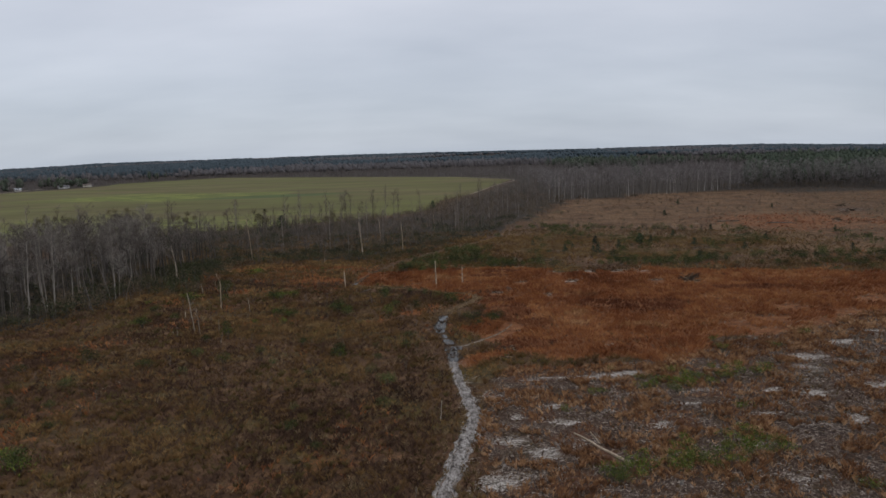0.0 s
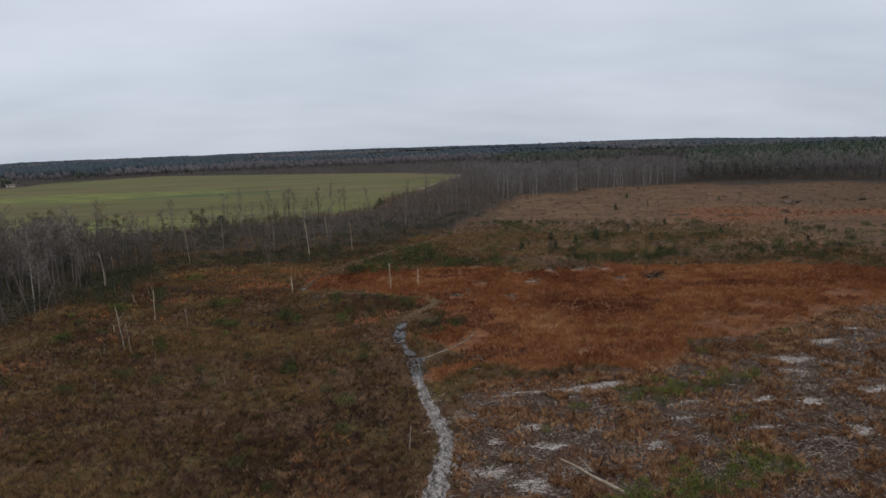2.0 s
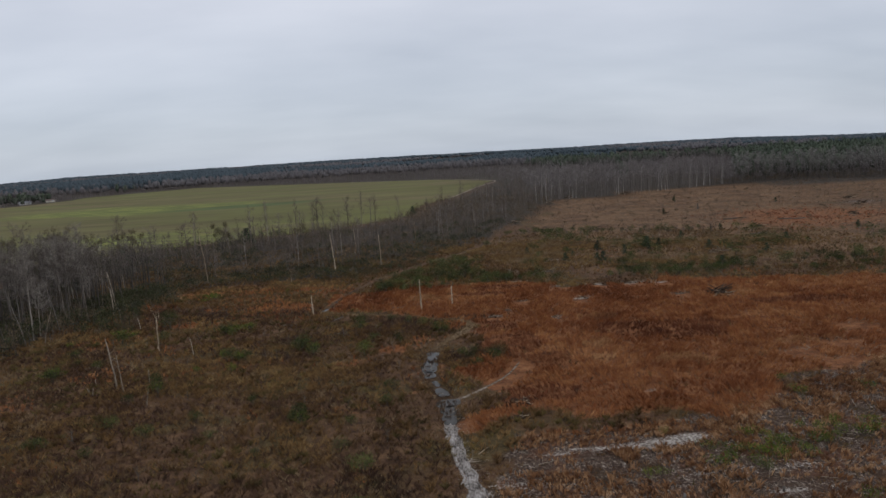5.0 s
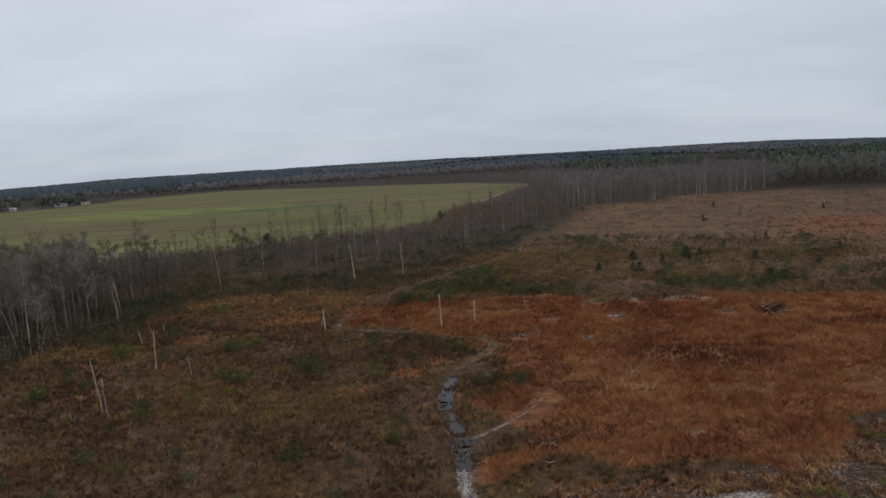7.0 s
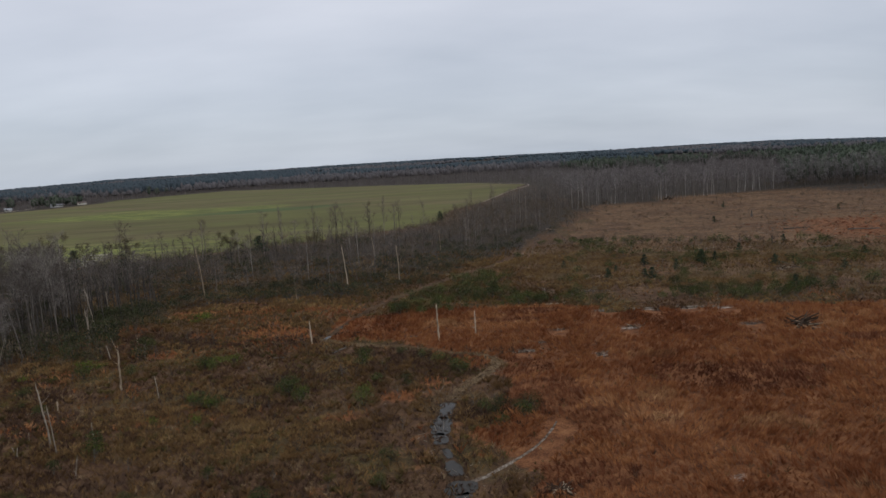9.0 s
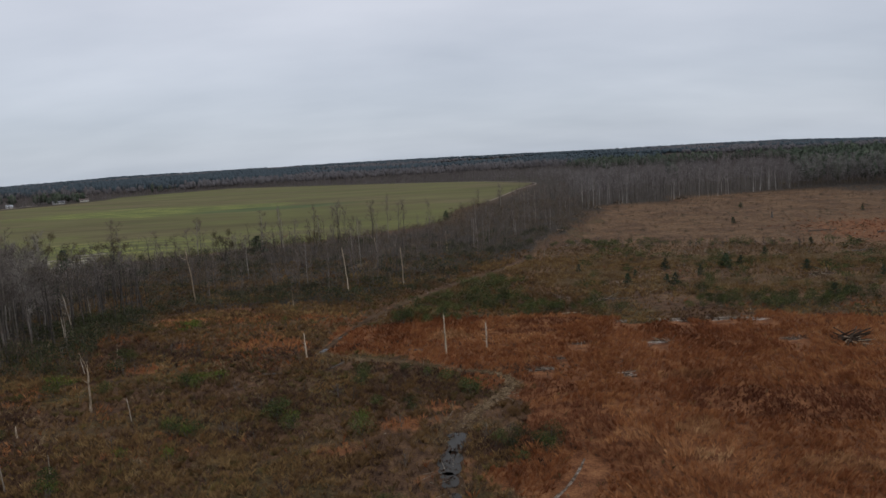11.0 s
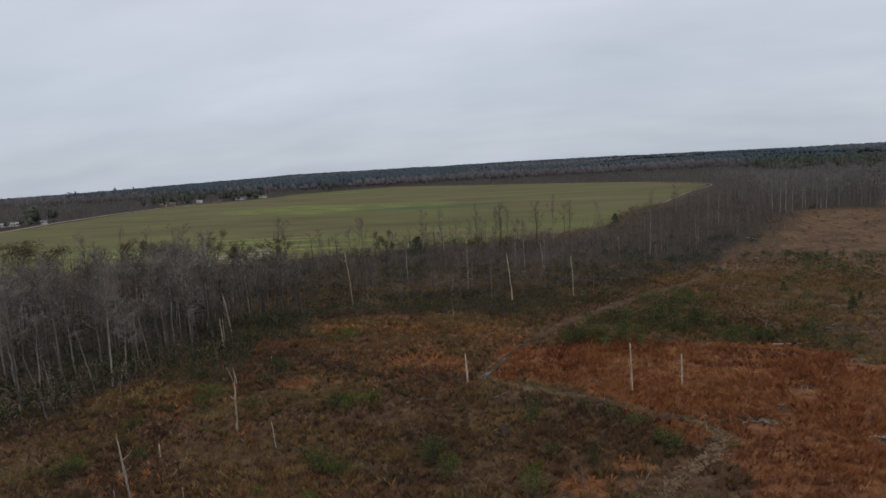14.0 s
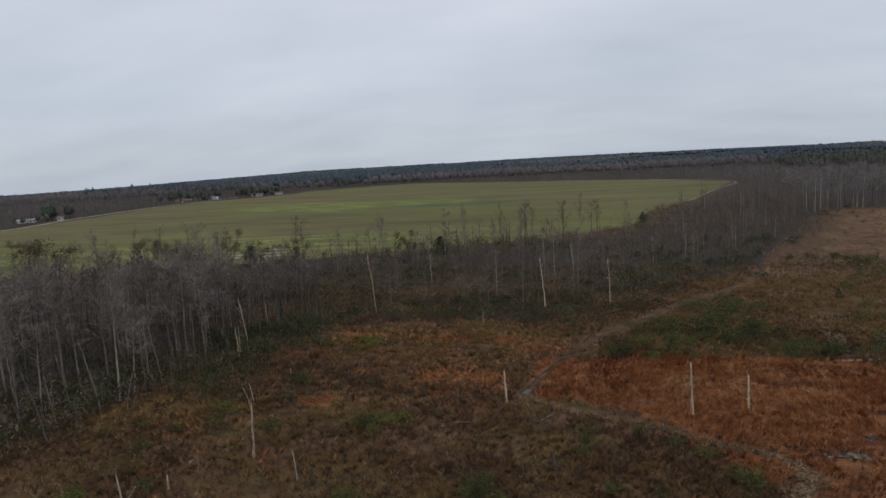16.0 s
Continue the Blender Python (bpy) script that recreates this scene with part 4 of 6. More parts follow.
    tufts("straw_grass", STRAW, "pale straw grass in loose drifts", x, y, 0.7 * (0.4 + 0.9 * wavy(x, y, 2.2, 198)) * rng.uniform(0.6, 1.2, len(x)), 9, 0.7, 58, "grass", 0.022)
    # dead stalks trodden along the dirt trail
    mid = smooth_line(DIRT_TRAIL, 0.3)
    pick = rng.integers(0, len(mid), 1500)
    x, y = np.array([mid[k].x for k in pick]) + rng.normal(0, 0.42, 1500), np.array([mid[k].y for k in pick]) + rng.normal(0, 0.42, 1500)
    tufts("trodden_stalks", STRAW, "pale dead stalks lying along the dirt trail", x, y, rng.uniform(0.12, 0.4, 1500), 5, 1.8, 29, "stalks", 0.04)
    mid = smooth_line(WET_TRAIL, 0.3)
    pick = rng.integers(0, len(mid), 420)
    x, y = np.array([mid[k].x for k in pick]) + rng.normal(0, 0.7, 420), np.array([mid[k].y for k in pick]) + rng.normal(0, 0.7, 420)
    keep = wavy(x, y, 1.4, 207) > 0.46
    tufts("ditch_weeds", BRIAR, "dark weeds growing up through the waterlogged trail", x[keep], y[keep], rng.uniform(0.15, 0.4, int(keep.sum())), 9, 0.8, 39, "weeds", 0.03)
    # mounds of taller growth
    for name, mat, label, seed, n in (("weed_mounds", WEED, "rounded mounds of brown dead weeds", 12, 5200), ("olive_mounds", OLIVE, "rounded mounds of olive weeds", 13, 3000)):
        x, y = scatter(rng, n, -72, 24, 46, 182)
        m = measures(x, y)
        keep = clear(x, y, 2.0) & (m["litter"] < 0.8) & (m["russet"] < 0.6) & ~inside(x, y, SANDY) & (wavy(x, y, 5, seed * 17, 2) > 0.56)
        x, y = x[keep], y[keep]
        tufts(name, mat, label, x, y, 0.45 + 0.6 * wavy(x, y, 4, seed * 19), 38, 0.85, seed, "weeds", 0.022)
    # pale grass of the farther clear-cut
    x, y = scatter(rng, 30000, 15, 290, 190, 425)
    m = measures(x, y)
    keep = ((m["tan"] > 0.5) | ((m["litter"] < 0.4) & (wavy(x, y, 14, 77) > 0.38) & (y > 172))) & clear(x, y, 1.2) & (rng.random(len(x)) > 0.9 * m["russet"])
    x, y = x[keep], y[keep]
    tufts("tan_grass", TANGRASS, "low tan dry grass of the open clear-cut", x, y, 0.12 + 0.2 * rng.random(len(x)), 5, 1.9, 9, "grass", 0.03)


low_plants()


# ---------------------------------------------------------------- woody plants
def bare_tree(seed, tall, twigs, limbs, sides=5, spread=0.145, clear=0.4, n=8, fat=1.0, girth=1.0):
    """A leafless hardwood: a wandering tapered trunk, rising limbs and a crown of fine twigs."""
    rng = random.Random(seed)
    w = Wood()
    r0 = tall * 0.0074 * girth
    lean = Vector((rng.uniform(-0.05, 0.05), rng.uniform(-0.05, 0.05), 0))
    trunk, radii = [], []
    for i in range(n + 1):
        t = i / n
        trunk.append(Vector((rng.uniform(-1, 1), rng.uniform(-1, 1), 0)) * 0.0045 * tall * (t > 0) + lean * tall * t + Vector((0, 0, tall * 0.97 * t - 0.15)))
        radii.append(r0 * (1.25 if i == 0 else 1) * (1 - t) ** 0.8 + 0.02)
    w.limb(trunk, radii, sides)

    def on_trunk(t):
        k = min(int(t * n), n - 1)
        return trunk[k].lerp(trunk[k + 1], t * n - k)

    ends = []
    for k in range(limbs):
        t = clear + (0.97 - clear) * (k + rng.random()) / limbs
        p = on_trunk(t)
        a = rng.uniform(0, 2 * math.pi)
        length = tall * spread * (1.25 - 0.75 * t) * rng.uniform(0.7, 1.5)
        rise = rng.uniform(0.5, 1.3)
        d = Vector((math.cos(a), math.sin(a), rise)).normalized()
        mid = p + d * length * 0.5
        tip = mid + (d + Vector((rng.uniform(-0.4, 0.4), rng.uniform(-0.4, 0.4), rng.uniform(0, 0.5)))).normalized() * length * 0.6
        r = r0 * 0.36 * (1.2 - t)
        w.limb([p, mid, tip], [r + 0.012, r * 0.6 + 0.01, 0.008], 3, cap=False)
        ends += [(p.lerp(mid, 0.6), d), (mid, d), (mid.lerp(tip, 0.5), d), (tip, d), (tip, d)]
    ends += [(on_trunk(u), Vector((0, 0, 1))) for u in (0.9, 0.95, 0.99)]
    for _ in range(twigs):
        p, d = rng.choice(ends)
        e = Vector((rng.gauss(0, 1), rng.gauss(0, 1), rng.gauss(0.5, 0.8))).normalized()
        size = tall * rng.uniform(0.025, 0.085)
        q = p + (d * 0.55 + e * 0.9) * size
        s = p + (q - p) * rng.uniform(0, 0.35)
        w.blade(s, q, fat * (tall * 0.0026 + 0.010), 1, rng)
        if rng.random() < 0.5:
            e2 = Vector((rng.gauss(0, 1), rng.gauss(0, 1), rng.gauss(0.4, 0.8))).normalized()
            w.blade(q.lerp(s, 0.3), q + e2 * size * 0.6, fat * (tall * 0.002 + 0.008), 1, rng)
    return w.arrays()


def clumped_tree(seed, tall, wide, clumps, leaves, size, first=0.45):
    """A spreading old tree: a short trunk, long rising limbs, and loose tufts of withered leaves and twigs at their ends."""
    rng = random.Random(seed)
    w = Wood()
    fork = Vector((rng.uniform(-0.3, 0.3), rng.uniform(-0.3, 0.3), tall * first))
    w.limb([Vector((0, 0, -0.2)), fork * 0.5, fork], [0.26, 0.2, 0.17], 7)
    for k in range(clumps):
        a = 6.283 * k / clumps + rng.uniform(-0.3, 0.3)
        reach = wide * 0.5 * rng.uniform(0.25, 1.0)
        tip = Vector((math.cos(a) * reach, math.sin(a) * reach, tall * rng.uniform(0.68, 1.0)))
        mid = fork.lerp(tip, 0.5) + Vector((0, 0, -tall * 0.04))
        w.limb([fork, mid, tip], [0.11, 0.075, 0.02], 4, cap=False)
        for _ in range(leaves):
            e = Vector((rng.gauss(0, 1), rng.gauss(0, 1), rng.gauss(0, 0.8)))
            p = tip + e * wide * 0.055
            q = p + Vector((rng.gauss(0, 1), rng.gauss(0, 1), rng.gauss(0.4, 0.8))).normalized() * size
            w.blade(p, q, size * 0.55, 1, rng)
    return w.arrays()


def leafy(seed, tall, wide, leaves, size, stems=5, slot_stem=0):
    """An evergreen shrub: stems and a lumpy, gappy mass of small leaves."""
    rng = random.Random(seed)
    w = Wood()
    lumps = []
    for k in range(stems + 3):
        a, r = rng.uniform(0, 6.283), wide * 0.5 * rng.uniform(0.1, 0.85)
        top = Vector((math.cos(a) * r, math.sin(a) * r, tall * rng.uniform(0.45, 0.85)))
        lumps.append((top, rng.uniform(0.22, 0.42)))
        if k < stems:
            w.limb([Vector((top.x * 0.15, top.y * 0.15, -0.1)), Vector((top.x * 0.6, top.y * 0.6, top.z * 0.55)), top], [0.035, 0.025, 0.01], 3, slot_stem, cap=False)
    for _ in range(leaves):
        c, r = rng.choice(lumps)
        d = Vector((rng.gauss(0, 1), rng.gauss(0, 1), rng.gauss(0.15, 1))).normalized() * rng.uniform(0.4, 1.0) ** 0.5
        p = c + Vector((d.x * wide * r, d.y * wide * r, d.z * tall * r))
        p.z = max(p.z, 0.05)
        q = p + Vector((rng.gauss(0, 1), rng.gauss(0, 1), rng.gauss(0.6, 0.7))).normalized() * size * rng.uniform(0.7, 1.5)
        w.blade(p, q, size * 0.7, 1, rng)
    return w.arrays()


def young_pine(seed, tall, tiers=9, needles=16):
    rng = random.Random(seed)
    w = Wood()
    w.limb([Vector((0, 0, -0.1)), Vector((rng.uniform(-0.04, 0.04), 0, tall * 0.5)), Vector((0, rng.uniform(-0.05, 0.05), tall))], [0.05, 0.03, 0.008], 5)
    for k in range(tiers):
        t = 0.08 + 0.9 * k / (tiers - 1)
        for b in range(6):
            a = rng.uniform(0, 6.283)
            reach = tall * 0.30 * (1.05 - t) * rng.uniform(0.7, 1.2) + 0.08
            p = Vector((0, 0, tall * t))
            q = p + Vector((math.cos(a) * reach, math.sin(a) * reach, reach * rng.uniform(0.1, 0.6)))
            w.blade(p, q, 0.03, 0, rng)
            for _ in range(needles):
                s = p.lerp(q, rng.uniform(0.25, 1.0))
                w.blade(s, s + Vector((rng.gauss(0, 1), rng.gauss(0, 1), rng.gauss(0.5, 0.8))).normalized() * rng.uniform(0.12, 0.26), 0.07, 1, rng)
    return w.arrays()


def as_thing(name, arrays, materials, part_names, label, category, group):
    """A thing with a woody part and a leafy part, parented to an empty at its foot."""
    top = tagged(new(name), label, category, group)
    for slot, (mat, pname) in enumerate(zip(materials, part_names)):
        v, f = split(*arrays, slot)
        if len(f):
            tagged(part_of(pname, mesh_of(pname, v, f, mat), top), kind="stuff" if pname == "twig_crown" else "")
    return top


def planted(masters, rows):
    """Sets copies of the master things at rows of x, y, turn, width, height; the masters themselves take the first rows."""
    for k, ((x, y, turn, wide, tall), z) in enumerate(zip(rows, lies([r[:2] for r in rows]))):
        m = Matrix.LocRotScale((x, y, z), Euler((0, 0, turn)), (wide, wide, tall))
        if k < len(masters):
            masters[k].matrix_basis = m
        else:
            copy_thing(masters[k % len(masters)], Matrix.Identity(4)).matrix_basis = m


def spread_points(rng, poly, gap, limit=None):
    """Random points in a polygon, none nearer to another than gap."""
    xs, ys = [p[0] for p in poly], [p[1] for p in poly]
    cell, out = {}, []
    tries = int((max(xs) - min(xs)) * (max(ys) - min(ys)) / gap**2 * 3)
    px, py = np.array([rng.uniform(min(xs), max(xs)) for _ in range(tries)]), np.array([rng.uniform(min(ys), max(ys)) for _ in range(tries)])
    ok = inside(px, py, poly)
    for x, y in zip(px[ok], py[ok]):
        i, j = int(x // gap), int(y // gap)
        if all((x - a) ** 2 + (y - b) ** 2 > gap * gap for di in (-1, 0, 1) for dj in (-1, 0, 1) for a, b in cell.get((i + di, j + dj), ())):
            cell.setdefault((i, j), []).append((x, y))
            out.append((float(x), float(y)))
    return out


def keyed(points, line):
    """The points in order of their distance from a line, with those distances."""
    p = np.array(points)
    d = off_line(p[:, 0], p[:, 1], line)
    order = np.argsort(d)
    return [points[i] for i in order], d[order]


def rooted(rng, kinds, points, wide, tall):
    """Rows for merged(): the points with a random kind, turn and size."""
    return [(rng.randrange(kinds), x, y, z, rng.uniform(0, 6.28), rng.uniform(*wide), rng.uniform(*tall)) for (x, y), z in zip(points, lies(points))]


def woods():
    rng = random.Random(21)
    old, old_d = keyed(spread_points(rng, OLD_WOOD, 2.7), FOREST_EDGE)
    p = np.array(old)
    keep = (p[:, 0] > -175) & (old_d > 13 * (wavy(p[:, 0], p[:, 1], 9, 132) - 0.42))
    old, old_d = [q for q, k in zip(old, keep) if k], old_d[keep]
    young, young_d = keyed(spread_points(rng, YOUNG_WOOD, 2.9), FOREST_EDGE)
    p = np.array(young)
    keep = (off_line(p[:, 0], p[:, 1], LONG_TRAIL) > 3) & (off_line(p[:, 0], p[:, 1], [(-124, 272), (-88, 205)]) > 8) & (young_d > 26 * (wavy(p[:, 0], p[:, 1], 15, 133) - 0.30)) & (wavy(p[:, 0], p[:, 1], 9, 134) > 0.47)
    keep &= off_line(p[:, 0], p[:, 1], FIELD_EDGE[:6]) > 9 + 20 * wavy(p[:, 0], p[:, 1], 24, 135) * np.clip((p[:, 0] + 60) / 40, 0.2, 1)
    east = np.clip((p[:, 1] - 215) / 60, 0, 1) * np.clip((p[:, 0] + 60) / 50, 0, 1)
    keep &= np.array([rng.random() for _ in young]) > 0.15 * east
    young, young_d = [q for q, k in zip(young, keep) if k], young_d[keep]
    far = [q for q in spread_points(rng, FAR_WOOD, 4.2) if q[1] < 470 or rng.random() < 0.25] + spread_points(rng, [(178, 429), (215, 428), (240, 412), (270, 378), (330, 358), (430, 335), (430, 375), (310, 410), (262, 446), (200, 468), (180, 452)], 3.0)
    # the tall trees along the edge stand singly
    tall_kinds = [as_thing("bare_tree", bare_tree(100 + k, 16, 580, 17, clear=(0.42, 0.55, 0.5, 0.6)[k % 4], girth=1.2), (PALEBARK if k % 2 == 0 else BARK, TWIG), ("trunk", "crown"),
                           "tall leafless hardwood tree with pale grey bark" if k % 2 == 0 else "tall leafless hardwood tree with grey bark", "tree", "bare trees of the woodland") for k in range(8)]
    first = [q for q in old[:135] if q[0] > -100]
    planted(tall_kinds, [(x, y, rng.uniform(0, 6.28), rng.uniform(0.8, 1.25), rng.choice((0.55, 0.72, 0.85, 0.93, 1.0, 1.05)) * rng.uniform(0.95, 1.04)) for x, y in first])
    thin_kinds = [as_thing("bare_tree", bare_tree(200 + k, 10, 330, 11, spread=0.16, clear=0.35), (PALEBARK if k % 2 == 0 else BARK, YOUNGTWIG), ("trunk", "crown"),
                           "slender leafless tree at the clear-cut's edge", "tree", "bare trees of the woodland") for k in range(7)]
    some = young[:110:2] + [q for q in young[120:500:5]]
    planted(thin_kinds, [(x, y, rng.uniform(0, 6.28), rng.uniform(0.8, 1.3), rng.choice((0.5, 0.6, 0.75, 0.9, 1.0, 1.25))) for x, y in some])
    # taller trees along the field's margin, their crowns above the rest
    brow = smooth_line([(-160, 232), (-118, 245), (-75, 270), (-40, 292), (-16, 314)], 0.5)
    high = [(p.x + rng.uniform(-3, 8), p.y - rng.uniform(2, 16)) for p in (rng.choice(brow) for _ in range(34))]
    planted([copy_thing(k, Matrix.Identity(4)) for k in thin_kinds], [(x, y, rng.uniform(0, 6.28), rng.uniform(1.1, 1.7), rng.uniform(0.95, 1.5)) for x, y in high if abs(x + 124 + (y - 272) * 0.54) > 11])
    # old spreading trees that keep their withered leaves, before the field
    oak = as_thing("spreading_tree", clumped_tree(230, 13.0, 8.0, 9, 100, 0.34), (BARK, WITHERED), ("trunk", "crown"), "spreading old tree with dark tufts of withered leaves", "tree", "spreading trees before the field")
    oak.matrix_basis = pose(-74.8, 203, 0, 0, 0, 40)
    broad = [as_thing("spreading_tree", clumped_tree(240 + k, 12.5, 11.0, 15, 105, 0.36, first=0.3), (BARK, WITHERED), ("trunk", "crown"), "broad tree with a rounded olive-brown crown", "tree", "spreading trees before the field") for k in range(3)]
    planted(broad, [(x, y, rng.uniform(0, 6.28), wide, tall) for x, y, wide, tall in ((-141, 207, 1.35, 1.05), (-112, 214, 0.7, 0.95), (-104, 226, 0.75, 1.0), (-90, 216, 0.6, 0.85), (-128, 226, 0.8, 0.9), (-60, 232, 0.55, 0.85), (-38, 238, 0.5, 0.7), (-163, 224, 0.9, 0.95))])
    # the rest of the woodland
    shapes = [bare_tree(300 + k, 16, 105, 8, 3, clear=0.55, n=4, fat=1.6, girth=1.2) for k in range(6)]
    young_shapes = [bare_tree(320 + k, 9.5, 74, 8, 3, spread=0.17, clear=(0.2, 0.46)[k % 3 == 0], n=4, fat=1.5, girth=1.2) for k in range(8)]
    young_shapes = [(v, f, np.where((sl == 0) & (k % 2 == 0), 2, sl)) for k, (v, f, sl) in enumerate(young_shapes)]
    taken = set(first) | set(some)
    rows, beyond, thin = [], [], []
    for q, d in zip(old, old_d):
        if q not in taken:
            if d > 40 and rng.random() < 0.45:
                continue
            h = rng.uniform(0.78, 1.0) - min(0.34, max(0, d - 22) * 0.007)
            rows.append((rng.randrange(6), *q, 0.0, rng.uniform(0, 6.28), rng.uniform(0.9, 1.3), h))
    for q in spread_points(rng, [(-66, 152), (-62, 168), (-57, 181), (-70, 205), (-105, 218), (-100, 200), (-76, 180)], 2.6):
        rows.append((rng.randrange(6), *q, 0.0, rng.uniform(0, 6.28), rng.uniform(0.7, 1.0), rng.uniform(0.45, 0.82)))
    low = wavy(*np.array(young).T, 22, 131)
    for q, d, n in zip(young, young_d, low):
        if q not in taken:
            h = rng.choice((0.32, 0.4, 0.5, 0.6, 0.75, 0.95)) * rng.uniform(0.9, 1.15) * (0.75 if n < 0.45 else 1)
            tall = min(1, max(0, (q[0] - 8) / 25)) * (q[1] > 225) * max(0, 1 - d / 26)
            thin.append((rng.randrange(8), *q, 0.0, rng.uniform(0, 6.28), rng.uniform(0.9, 1.4), h * (1 - tall) + tall * rng.uniform(0.7, 1.35)))
    for q in spread_points(rng, [(172, 427), (214, 426), (240, 408), (274, 373), (330, 353), (430, 330), (430, 342), (330, 366), (279, 387), (247, 420), (218, 437), (178, 438)], 2.4):
        beyond.append((rng.choice((0, 2, 4)), *q, 0.0, rng.uniform(0, 6.28), rng.uniform(0.8, 1.3), rng.uniform(0.35, 0.8)))
    for q in far:
        beyond.append((rng.randrange(6), *q, 0.0, rng.uniform(0, 6.28), rng.uniform(0.9, 1.3), rng.choice((0.6, 0.75, 0.85, 0.95, 1.05)) * rng.uniform(0.94, 1.06) * (0.7 if q[1] > 600 else 1)))
    tagged(new("bare_woodland", merged("bare_woodland", shapes, rows, [BARK, TWIG])), "leafless grey hardwood woodland behind the clear-cut", "woodland", kind="stuff")
    tagged(new("pale_woodland", merged("pale_woodland", [bare_tree(340 + k, 16, 78, 7, 3, spread=0.17, clear=(0.3, 0.5)[k % 2], n=4, fat=2.3) for k in range(6)], beyond, [BARK, GREYTWIG])), "pale leafless woodland beyond the open clear-cut", "woodland", kind="stuff")
    tagged(new("young_woodland", merged("young_woodland", young_shapes, thin, [BARK, YOUNGTWIG, PALEBARK])), "thin leafless young trees between the clear-cut and the field", "woodland", kind="stuff")
    # pale straight trunks facing the open clear-cut along its far side
    row = smooth_line([(58, 372), (68, 386), (98, 391), (138, 409), (178, 429)], 1.0)
    pale = [as_thing("bare_tree", bare_tree(360 + k, 16, 240, 11, 4, spread=0.13, clear=0.5, fat=1.8), (BLEACHED, GREYTWIG), ("trunk", "crown"), "tall leafless tree with a straight pale trunk", "tree", "pale trees facing the clear-cut") for k in range(5)]
    planted(pale, [(p.x + rng.uniform(-2, 2), p.y + rng.uniform(-1.5, 5), rng.uniform(0, 6.28), rng.uniform(0.75, 1.05), rng.uniform(0.7, 1.08)) for p in (rng.choice(row) for _ in range(54))])
    # brush and evergreen undergrowth beneath the trees
    off_trail = lambda pts, d: [q for q, k in zip(pts, off_line(*np.array(pts).T, LONG_TRAIL)) if k > (d if q[1] < 220 else 1.1)]  # noqa: E731
    patch = lambda pts, size, seed, least: [q for q, n in zip(pts, wavy(*np.array(pts).T, size, seed)) if n > least]  # noqa: E731
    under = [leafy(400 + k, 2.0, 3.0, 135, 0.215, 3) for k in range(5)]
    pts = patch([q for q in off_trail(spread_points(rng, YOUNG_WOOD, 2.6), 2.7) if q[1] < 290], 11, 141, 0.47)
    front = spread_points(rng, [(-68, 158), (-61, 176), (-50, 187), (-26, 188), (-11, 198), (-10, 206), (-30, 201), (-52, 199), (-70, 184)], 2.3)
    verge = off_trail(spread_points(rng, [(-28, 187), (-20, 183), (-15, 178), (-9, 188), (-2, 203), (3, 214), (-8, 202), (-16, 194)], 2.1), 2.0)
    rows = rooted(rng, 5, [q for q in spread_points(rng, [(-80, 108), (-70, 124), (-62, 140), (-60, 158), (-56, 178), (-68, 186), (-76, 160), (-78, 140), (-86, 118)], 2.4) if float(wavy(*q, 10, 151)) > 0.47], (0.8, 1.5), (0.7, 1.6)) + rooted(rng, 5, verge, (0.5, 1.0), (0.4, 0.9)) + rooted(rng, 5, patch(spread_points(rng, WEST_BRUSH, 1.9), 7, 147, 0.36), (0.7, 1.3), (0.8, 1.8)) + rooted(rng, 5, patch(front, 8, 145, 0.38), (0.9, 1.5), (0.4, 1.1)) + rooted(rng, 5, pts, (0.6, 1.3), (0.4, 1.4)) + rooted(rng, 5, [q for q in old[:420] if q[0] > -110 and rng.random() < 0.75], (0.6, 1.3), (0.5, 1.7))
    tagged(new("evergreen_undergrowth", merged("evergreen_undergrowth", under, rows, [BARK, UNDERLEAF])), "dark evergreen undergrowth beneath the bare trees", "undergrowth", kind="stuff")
    brush = [bare_tree(420 + k, 3.0, 52, 5, 3, spread=0.34, clear=0.05, n=3, fat=1.6) for k in range(2)] + [leafy(430 + k, 2.0, 2.8, 85, 0.21, 3) for k in range(3)]
    pts = patch([q for q in off_trail(spread_points(rng, YOUNG_WOOD, 2.55), 2.6) if q[1] < 430], 12, 143, 0.36)
    thick = rooted(rng, 5, [q for q in spread_points(rng, [(-40, 303), (-14, 326), (-7, 346), (0, 405), (17, 452), (50, 540), (52, 450), (40, 400), (20, 340), (0, 305), (-20, 290)], 3.6)], (0.8, 1.5), (0.2, 0.6)) + rooted(rng, 5, spread_points(rng, WEST_BRUSH, 2.4), (0.6, 1.2), (0.5, 1.5)) + rooted(rng, 5, pts, (0.8, 1.6), (0.5, 1.6)) + rooted(rng, 5, [q for q in spread_points(rng, OLD_WOOD, 2.6) if q[0] > -105], (0.7, 1.3), (0.5, 1.5))
    skirt = [q for q in spread_points(rng, [(-80, 108), (-70, 124), (-63, 140), (-62, 158), (-58, 176), (-68, 182), (-76, 160), (-78, 140), (-86, 118)], 2.0) if float(wavy(*q, 9, 149)) > 0.40]
    thick += rooted(rng, 5, skirt, (0.8, 1.6), (0.8, 2.1))
    thick += rooted(rng, 5, spread_points(rng, [(168, 424), (212, 424), (238, 406), (272, 371), (330, 351), (430, 328), (430, 336), (330, 362), (277, 384), (245, 417), (216, 434), (175, 435)], 3.2), (1.0, 2.0), (0.9, 2.4))
    tagged(new("brown_brush", merged("brown_brush", brush, thick, [BARK, BRUSH])), "brown leafless brush filling the young woodland", "brush", kind="stuff")


woods()


